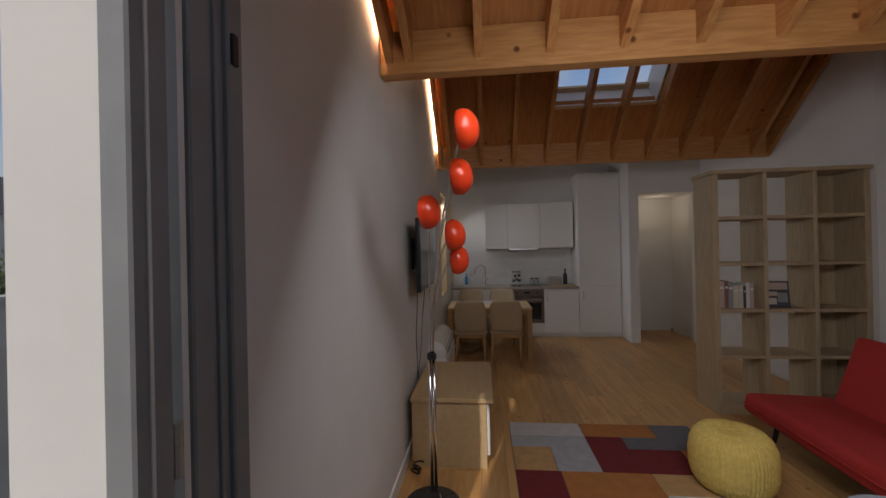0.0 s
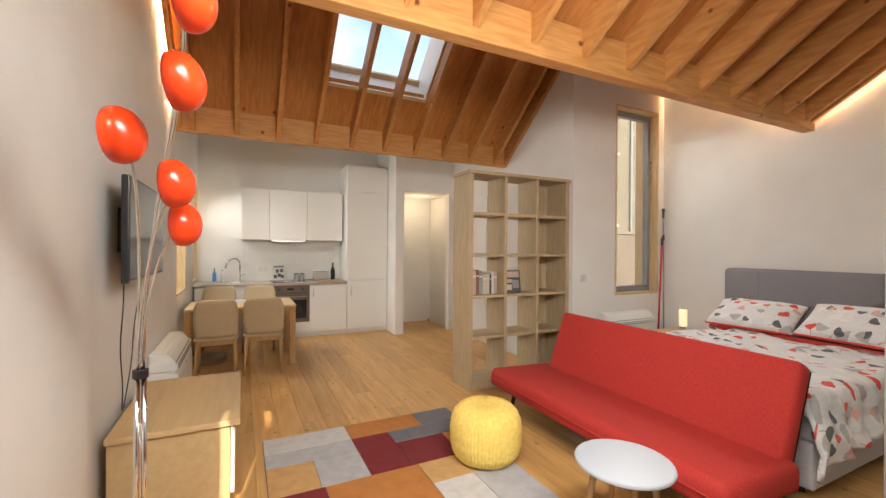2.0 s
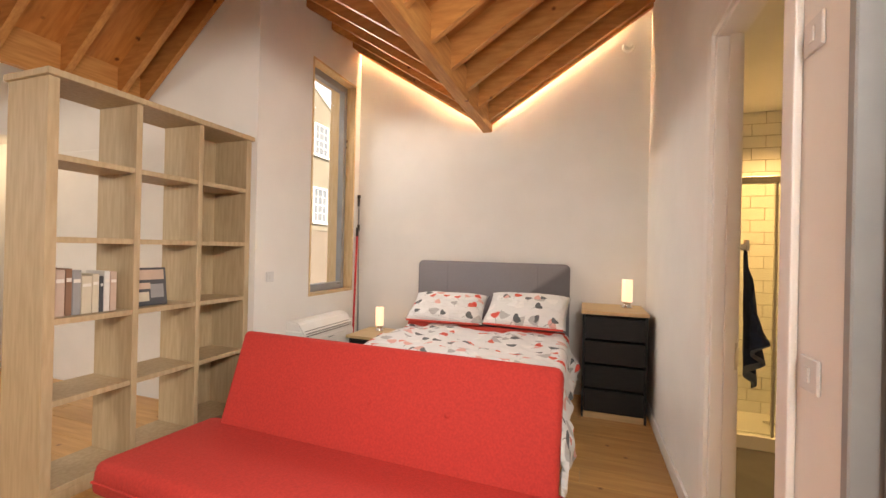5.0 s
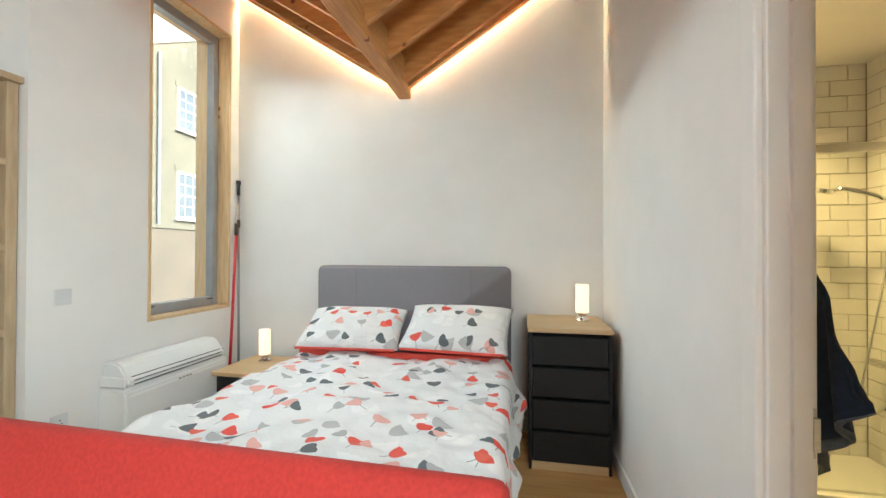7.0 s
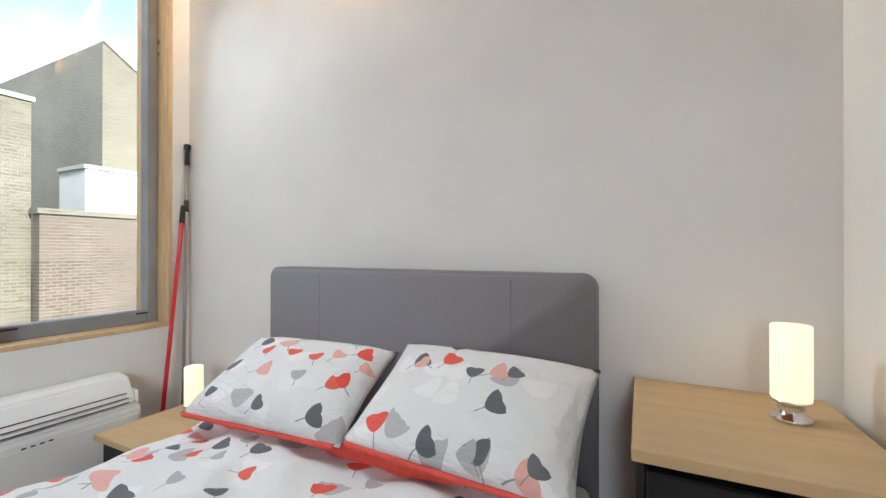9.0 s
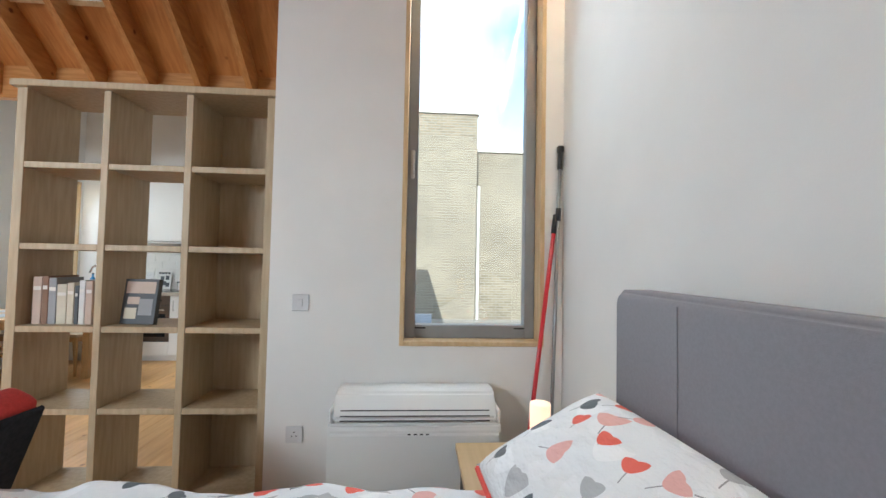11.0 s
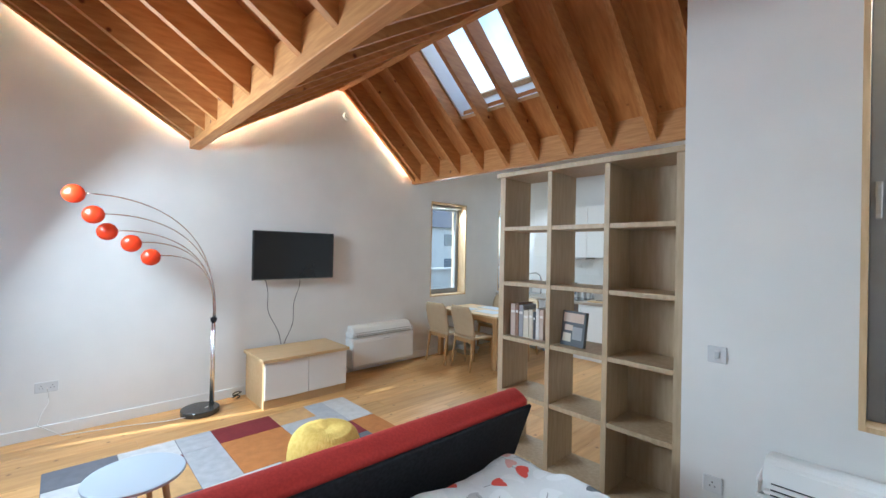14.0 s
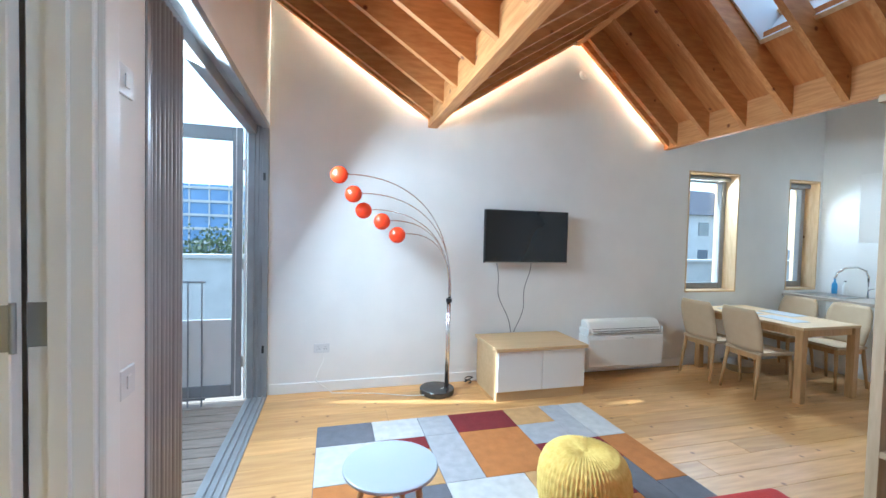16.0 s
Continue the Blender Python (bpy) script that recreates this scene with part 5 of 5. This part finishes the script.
part("door", bx(2.264, 2.976, KF, KF + 0.02, 2.442, 2.892, bev=0.002), M_WHITEGLOSS, fz)
wk = thing("worktop", "grey-brown kitchen worktop with inset sink", "worktop")
part("board", bx(0.005, 2.258, KF - 0.025, KB - 0.003, 0.86, 0.90, bev=0.003), M_WORKTOP, wk)
sk_ = thing("sink", "steel inset sink with arched chrome mixer tap", "sink")
part("bowl_rim", box(box(box(bx(0.10, 0.62, 6.60, 6.615, 0.901, 0.912), 0.10, 0.62, 6.985, 7.0, 0.901, 0.912), 0.10, 0.115, 6.615, 6.985, 0.901, 0.912), 0.605, 0.62, 6.615, 6.985, 0.901, 0.912), M_STEEL, sk_)
part("drainer", bx(0.115, 0.605, 6.615, 6.985, 0.9005, 0.904), M_STEEL, sk_)
part("tap", tube(B(), [(0.62, 7.03, 0.90), (0.62, 7.03, 1.16), (0.61, 7.0, 1.24), (0.56, 6.94, 1.285), (0.48, 6.86, 1.27), (0.43, 6.80, 1.20), (0.415, 6.785, 1.13)], 0.013, 12), M_CHROME, sk_, smooth=True)
part("tap_lever", tube(B(), [(0.62, 7.03, 1.0), (0.67, 7.0, 1.02), (0.70, 6.98, 1.03)], 0.009, 8), M_CHROME, sk_, smooth=True)
hob = thing("hob", "black glass ceramic hob set in the worktop", "hob")
part("glass", bx(1.075, 1.635, 6.58, 7.05, 0.9005, 0.906, bev=0.002), M_SCREEN, hob)
for x0, x1, nm in ((0.64, 1.045, "narrow white wall cabinet"), (1.047, 1.638, "white wall cabinet with hidden extractor"), (1.64, 2.236, "white wall cabinet beside tall unit")):
    c = thing("wall_cabinet", nm, "kitchen cabinet", group="kitchen wall units")
    part("body", bx(x0, x1, 6.78, KB - 0.003, 1.592, 2.415), M_WHITEGLOSS, c)
    part("door", bx(x0 + 0.002, x1 - 0.002, 6.76, 6.779, 1.592, 2.415, bev=0.002), M_WHITEGLOSS, c)
    if x0 == 1.047:
        part("extractor", bx(x0 + 0.03, x1 - 0.03, 6.80, 7.10, 1.562, 1.592), M_STEEL, c)


def bottle(x, y, r, h, material, label):
    b = thing("bottle", label, "bottle", (x, y, 0.901))
    part("glass", lathe(B(), [(r * 0.95, 0), (r, 0.005), (r, h * 0.58), (r * 0.85, h * 0.66), (r * 0.36, h * 0.76), (r * 0.36, h * 0.93)], 18), material, b, smooth=True)
    part("cap", lathe(B(), [(r * 0.4, h * 0.93), (r * 0.4, h)], 14), M_BLACK, b)


M_BLUE = mat("blue_soap", (0.08, 0.30, 0.60), 0.3)
bottle(2.09, 6.85, 0.038, 0.30, M_BLACK, "dark wine bottle on the worktop")
bottle(0.25, 7.06, 0.03, 0.22, M_BLUE, "blue washing-up liquid bottle by the sink")
bottle(0.36, 7.07, 0.028, 0.19, M_PLASTIC, "white soap bottle by the sink")
to = thing("toaster", "steel toaster on the worktop", "toaster")
part("body", bx(1.76, 2.02, 6.80, 6.96, 0.91, 1.05, bev=0.02, seg=3), M_STEEL, to)
part("foot", bx(1.78, 2.00, 6.82, 6.94, 0.9005, 0.912), M_BLACK, to)
part("slot", bx(1.79, 1.99, 6.865, 6.895, 1.0495, 1.0515), M_BLACK, to)
bd_ = thing("chopping_board", "wooden chopping board lying on the worktop", "chopping board", (1.97, 6.62, 0.901))
part("board", bx(-0.20, 0.20, -0.07, 0.09, 0, 0.018, bev=0.004), M_STAND, bd_)
ct_ = thing("canister", "small steel canister on the worktop", "canister", (1.50, 6.98, 0.9065), 0, "canisters")
part("body", lathe(B(), [(0.035, 0), (0.036, 0.10)], 20), M_STEEL, ct_, smooth=False)
part("lid", lathe(B(), [(0.037, 0.10), (0.037, 0.112), (0.01, 0.118)], 20), M_BLACK, ct_)
copy_thing(ct_, pose(1.59, 6.98, 0.9065))
ck = thing("cookbook", "black and white cookbook standing against the tiles", "book", (1.12, 7.08, 0.908))
ck.rotation_euler = (radians(-8), 0, 0)
part("cover", bx(0, 0.20, -0.012, 0.0, 0, 0.25, bev=0.001), M_BOOKC[4], ck)
for i in range(4):
    part("title_bar", bx(0.02 + 0.042 * i, 0.052 + 0.042 * i, -0.014, -0.011, 0.215, 0.24), M_BLACK, ck)
for i, (a, z) in enumerate(((0.02, 0.03), (0.08, 0.05), (0.13, 0.03), (0.05, 0.12), (0.12, 0.13))):
    part("cover_print", bx(a, a + 0.05, -0.014, -0.011, z, z + 0.06), M_BOOKC[3], ck)
plate("kitchen_socket", (0.98, KB - 0.012, 1.10), 180, 0.148, 0.088, "white double socket over the worktop", "socket")

# ---- outside ----
M_GROUND = mat("tarmac", (0.10, 0.10, 0.10), 0.9, (0.07, 0.07, 0.07), 2.0)
struct("ground", bx(-400, 400, -400, 400, -3.6, -3.5), M_GROUND, "grey ground between buildings", "ground")


def brick_mat(name, a, b, mortar):
    m = bpy.data.materials.new(name)
    m.use_nodes = True
    n, l = m.node_tree.nodes, m.node_tree.links
    tc = n.new("ShaderNodeTexCoord")
    sx = n.new("ShaderNodeSeparateXYZ")
    l.new(tc.outputs["Object"], sx.inputs[0])
    ad = n.new("ShaderNodeMath")
    l.new(sx.outputs[0], ad.inputs[0])
    l.new(sx.outputs[1], ad.inputs[1])
    cb_ = n.new("ShaderNodeCombineXYZ")
    l.new(ad.outputs[0], cb_.inputs[0])
    l.new(sx.outputs[2], cb_.inputs[1])
    br = n.new("ShaderNodeTexBrick")
    br.inputs["Scale"].default_value = 1.0
    br.inputs["Brick Width"].default_value, br.inputs["Row Height"].default_value, br.inputs["Mortar Size"].default_value = 0.225, 0.075, 0.011
    for k, c in (("Color1", a), ("Color2", b), ("Mortar", mortar)):
        br.inputs[k].default_value = (*c, 1)
    l.new(cb_.outputs[0], br.inputs["Vector"])
    nz = n.new("ShaderNodeTexNoise")
    nz.inputs["Scale"].default_value = 0.8
    nz.inputs["Detail"].default_value = 5
    l.new(tc.outputs["Object"], nz.inputs["Vector"])
    mr = n.new("ShaderNodeMapRange")
    mr.inputs["To Min"].default_value, mr.inputs["To Max"].default_value = 0.62, 1.25
    l.new(nz.outputs["Fac"], mr.inputs["Value"])
    hs = n.new("ShaderNodeHueSaturation")
    l.new(br.outputs["Color"], hs.inputs["Color"])
    l.new(mr.outputs[0], hs.inputs["Value"])
    l.new(hs.outputs[0], n["Principled BSDF"].inputs["Base Color"])
    n["Principled BSDF"].inputs["Roughness"].default_value = 0.9
    return m


M_STOCK = brick_mat("yellow_stock_brick", (0.235, 0.205, 0.145), (0.165, 0.14, 0.098), (0.265, 0.245, 0.20))
M_REDBRICK = brick_mat("brown_brick", (0.20, 0.145, 0.10), (0.145, 0.105, 0.075), (0.24, 0.22, 0.185))
M_SLATE = mat("roof_slate", (0.10, 0.10, 0.115), 0.7, (0.07, 0.07, 0.08), 6)
M_DARKGLASS = mat("dark_window_glass", (0.13, 0.15, 0.17), 0.06, (0.17, 0.19, 0.21), 1)
M_STUCCO = mat("pale_render", (0.60, 0.58, 0.53), 0.85, (0.54, 0.52, 0.47), 2)


def sash(parent, x, z, w, h, y):
    wd = part("window", box(box(box(bx(x - w / 2, x + w / 2, y - 0.05, y + 0.02, z, z + 0.09), x - w / 2, x + w / 2, y - 0.05, y + 0.02, z + h - 0.09, z + h),
              x - w / 2, x - w / 2 + 0.09, y - 0.05, y + 0.02, z + 0.09, z + h - 0.09), x + w / 2 - 0.09, x + w / 2, y - 0.05, y + 0.02, z + 0.09, z + h - 0.09), M_TRIM, parent, "white sash window")
    part("pane", bx(x - w / 2 + 0.09, x + w / 2 - 0.09, y - 0.012, y + 0.01, z + 0.09, z + h - 0.09), M_DARKGLASS, wd)
    bars = B()
    box(bars, x - w / 2 + 0.09, x + w / 2 - 0.09, y - 0.035, y - 0.013, z + h / 2 - 0.03, z + h / 2 + 0.03)
    for q in (-1, 1):
        box(bars, x + q * w / 6 - 0.012, x + q * w / 6 + 0.012, y - 0.03, y - 0.0135, z + 0.09, z + h - 0.09)
    for q in (0.27, 0.73):
        box(bars, x - w / 2 + 0.09, x + w / 2 - 0.09, y - 0.03, y - 0.0138, z + h * q - 0.012, z + h * q + 0.012)
    part("glazing_bar", bars, M_TRIM, wd)
    part("sill", bx(x - w / 2 - 0.12, x + w / 2 + 0.12, y - 0.14, y - 0.002, z - 0.10, z - 0.001), M_STUCCO, wd)
    part("arch", bx(x - w / 2 - 0.10, x + w / 2 + 0.10, y - 0.03, y - 0.002, z + h + 0.002, z + h + 0.24), M_STOCK, wd)


h1 = thing("terraced_house", "yellow stock brick terraced house with white sash windows", "house", (0, 0, 0))
HY = 15.0
part("wall", bx(10.6, 26.0, HY, HY + 8, -3.5, 6.0), M_STOCK, h1)
ROOF_A = [(10.6, 7.6), (12.1, 6.62), (14.0, 9.08), (15.2, 9.10)]
ROOF_B = [(15.2, 9.16), (18.7, 11.1), (22.0, 9.5), (26.0, 11.0)]
for line in (ROOF_A, ROOF_B):
    part("gable", prism(B(), [(line[0][0], 6.002)] + line + [(line[-1][0], 6.002)], HY, HY + 8, "y"), M_STOCK, h1)
    for (xa, za), (xb, zb) in zip(line, line[1:]):
        part("coping", prism(B(), [(xa, za + 0.003), (xb, zb + 0.003), (xb, zb + 0.14), (xa, za + 0.14)], HY - 0.07, HY + 0.28, "y"), M_STUCCO, h1, "pale stone coping")
for x, w, zs in ((12.72, 0.80, ((4.75, 1.32), (2.0, 1.60), (-0.9, 1.6))), (14.72, 0.82, ((4.15, 1.85), (2.2, 1.25), (-0.9, 1.6))),
                 (17.9, 1.30, ((6.6, 1.80), (2.8, 2.0), (-0.9, 1.8))), (21.2, 1.30, ((6.6, 1.80), (2.8, 2.0)))):
    for z, hh in zs:
        sash(h1, x, z, w, hh, HY - 0.001)
for x, z0, z1 in ((12.1, 2.8, 6.5), (13.95, -3.5, 8.8), (16.3, -3.5, 9.4), (19.6, -3.5, 9.6)):
    part("drainpipe", cyl(B(), (x, HY - 0.1, z0), (x, HY - 0.1, z1), 0.06, n=10), M_ALU, h1)
part("rain_hopper", bx(11.95, 12.25, HY - 0.24, HY - 0.01, 6.3, 6.6, bev=0.03), M_ALU, h1)
part("extension", bx(9.6, 12.0, 13.6, HY - 0.002, -3.5, 3.5), M_TRIM, h1, "white rendered rear extension")
part("extension_coping", bx(9.55, 12.05, 13.55, HY - 0.004, 3.502, 3.60), M_STUCCO, h1)
gw = thing("garden_wall", "brown brick garden wall with brick-on-edge coping", "wall", (0, 0, 0))
part("wall", bx(8.2, 24, 12.2, 12.5, -3.5, 2.15), M_REDBRICK, gw)
part("coping", bx(8.15, 24, 12.15, 12.55, 2.15, 2.27), M_STOCK, gw)
h2 = thing("brick_building", "plain yellow brick building with stepped parapet", "building", (0, 0, 0))
part("wall", bx(-1.0, 6.50, 12.0, 18, -3.5, 5.50), M_STOCK, h2)
part("wall", bx(6.502, 8.2, 12.6, 18, -3.5, 4.62), M_STOCK, h2)
part("coping", bx(-1.05, 6.55, 11.95, 18.05, 5.502, 5.60), M_STUCCO, h2)
part("coping", bx(6.552, 8.25, 12.55, 18.05, 4.622, 4.72), M_STUCCO, h2)
part("drainpipe", cyl(B(), (6.62, 12.5, -3.5), (6.62, 12.5, 3.6), 0.06, n=10), M_STUCCO, h2)
part("low_roof", bx(4.2, 8.2, 9.0, 11.9, -3.5, -0.15), M_REDBRICK, h2)
part("blue_panel", bx(4.4, 5.2, 8.9, 8.99, -1.2, 0.35), M_TABLEGREY, h2)

h3 = thing("row_house", "pale distant house with grey roof", "house", (0, 0, 0))
part("wall", bx(-34, -28, 8, 40, -3.5, 4.2), M_STUCCO, h3)
part("roof", prism(B(), [(-34.4, 4.2), (-27.6, 4.2), (-31, 7.0)], 7.8, 40.2, "y"), M_SLATE, h3)
for k in range(8):
    for z in (-0.5, 2.2):
        part("window", bx(-28.0, -27.94, 10 + 3.6 * k, 11.2 + 3.6 * k, z, z + 1.3), M_DARKGLASS, h3)
lw = thing("boundary_wall", "pale low rendered wall outside the windows", "wall", (0, 0, 0))
part("wall", bx(-9.3, -9.0, -12, 30, -3.5, 0.75), M_STUCCO, lw)
part("coping", bx(-9.4, -8.9, -12, 30, 0.75, 0.85), M_STUCCO, lw)

M_BLUEGLASS = mat("blue_curtain_glass", (0.20, 0.33, 0.52), 0.25, (0.16, 0.27, 0.45), 0.4)
of = thing("office_building", "distant blue glass office building with pale floor bands", "building", (0, 0, 0))
part("block", bx(-86, -70, -34, 6, -3.5, 9.0), M_BLUEGLASS, of)
for k in range(5):
    part("floor_band", bx(-69.98, -69.7, -34, 6, -0.6 + 2.2 * k, -0.2 + 2.2 * k), M_STUCCO, of)
for k in range(14):
    part("mullion", bx(-69.98, -69.8, -33.5 + 2.9 * k, -33.3 + 2.9 * k, -3.5, 9.0), M_STUCCO, of)

# unseen wall, added to cut the sun down to a thin floor strip
nw = thing("neighbour_wall", "unseen tall brick wall added to block the sun", "wall", (0, 0, 0))
part("wall", bx(-0.435, 9.0, -3.25, -3.0, -3.5, 4.7), M_STOCK, nw)


def bush(name, at, size, seed, label):
    """A tapered trunk with limbs and a loose crown of many small leaves."""
    rnd = random.Random(seed)
    tr = thing(name, label, "tree", at)
    tb = B()
    cyl(tb, (0, 0, 0), (0.1, 0, size * 0.5), size * 0.035, size * 0.02, 8)
    limbs = []
    for k in range(9):
        a = k * 0.7 + rnd.random()
        e = Vector((math.cos(a) * size * 0.28, math.sin(a) * size * 0.28, size * (0.55 + 0.35 * rnd.random())))
        cyl(tb, (0.06, 0, size * (0.28 + 0.02 * k)), e, size * 0.014, size * 0.005, 6)
        limbs.append(e)
    part("trunk", tb, mat(name + "_bark", (0.12, 0.09, 0.06), 0.9), tr)
    lb = B()
    for k in range(1800):
        c0 = rnd.choice(limbs)
        p = c0 + Vector((rnd.gauss(0, 1), rnd.gauss(0, 1), rnd.gauss(0, 0.8))) * size * 0.12
        r = size * 0.022
        q = Euler((rnd.random() * 6, rnd.random() * 6, rnd.random() * 6)).to_matrix()
        lb.faces.new([lb.verts.new(p + q @ Vector(v)) for v in ((-r, 0, 0), (0, -r * 0.6, 0), (r, 0, 0), (0, r * 0.6, 0))])
    part("crown", lb, mat(name + "_leaf", (0.10, 0.13, 0.045), 0.7, (0.06, 0.09, 0.03), 3, random_mix=0.3, island=True), tr)


bush("tree", (-22, -5.5, -3.5), 5.2, 3, "leafy green tree beyond the deck")
bush("tree", (-21, 14.0, -3.5), 5.0, 5, "leafy green tree outside the dining window")

# deck outside the patio door
dk_ = struct("deck", bx(-1.4, 2.6, -2.95, -0.165, -0.14, -0.06), M_ALU, "timber deck outside the patio door", "deck")
M_DECKW = mat("weathered_deck", (0.33, 0.27, 0.22), 0.8, (0.25, 0.20, 0.165), 6, (8, 1, 1), 0.2, 40, random_mix=0.12)
dm = finish("deck_board", bx(-0.066, 0.066, -2.9, -0.166, -0.059, -0.03, bev=0.003), M_DECKW)
for i in range(27):
    o = new("deck_board", dm)
    o.location.x = -1.2 + 0.142 * i
    o.parent = dk_
rl = thing("balustrade", "slim grey steel balustrade on the deck", "railing")
part("handrail", bx(0.075, 0.10, -2.9, -0.50, 1.08, 1.10, bev=0.004), M_ALU, rl)
part("bottom_rail", bx(0.078, 0.097, -2.9, -0.50, 0.03, 0.05), M_ALU, rl)
for k in range(22):
    part("bar", cyl(B(), (0.0875, -0.53 - 0.11 * k, -0.03), (0.0875, -0.53 - 0.11 * k, 1.08), 0.007, n=8), M_ALU, rl)

# ---- pieces: kitchen splash tiles, shower tiles, floor planks ----
tile_k = finish("tile", bx(0.0015, 0.1985, -0.011, -0.003, 0.0015, 0.0985, bev=0.0015), M_TILEWHITE)
wkit = bpy.data.objects["wall_kitchen"]
for r in range(7):
    for c_ in range(12):
        x = 0.66 + 0.2 * c_ - (0.1 if r % 2 else 0.0)
        if 0.62 <= x and x + 0.2 <= 2.27:
            o = new("tile", tile_k)
            o.location = (x, YK, 0.902 + 0.1 * r)
            o.parent = wkit
tile_s = {L: finish("tile", bx(0.002, L - 0.002, 0.0, 0.008, 0.002, 0.098, bev=0.002), M_TILEWHITE) for L in (0.1, 0.2)}
for r in range(26):
    x = BX1 - 0.009
    while x > 3.72:
        L = 0.1 if r % 2 and x > BX1 - 0.05 else 0.2
        x -= L
        o = new("tile", tile_s[L])
        o.location = (x, BY0, 0.1 * r)
        o.parent = wbs
for r in range(26):
    y = BY0 + 0.009
    while y < BY1 - 0.1:
        L = 0.1 if (r % 2 and y < BY0 + 0.05) or y + 0.2 > BY1 else 0.2
        o = new("tile", tile_s[L])
        o.matrix_basis = pose(BX1, y, 0.1 * r, 0, 0, 90)
        o.parent = wbe
        y += L
PW = 0.185
LENS = (0.55, 1.05, 1.55, 2.05)
plank = {L: finish("plank", bx(0.0008, PW - 0.0008, 0.0008, L - 0.0008, -0.022, 0.0, bev=0.0012), M_OAK) for L in LENS}
flo = bpy.data.objects["floor"]
rnd = random.Random(11)
for i in range(32):
    x = 0.0 + PW * i
    y = 0.006
    yend = YK if x + PW < XH + 0.1 else YW + 0.1
    first = True
    while y < yend:
        L = rnd.choice(LENS) if first else 2.05
        if y + L > yend + 0.28:
            L = next((q for q in LENS if y + q >= yend), 0.55)
            if y + L > yend + 0.3:
                L = next((q for q in reversed(LENS) if y + q <= yend + 0.28), 0.55)
        first = False
        o = new("plank", plank[L])
        o.location = (x, y, 0.0)
        o.parent = flo
        y += L
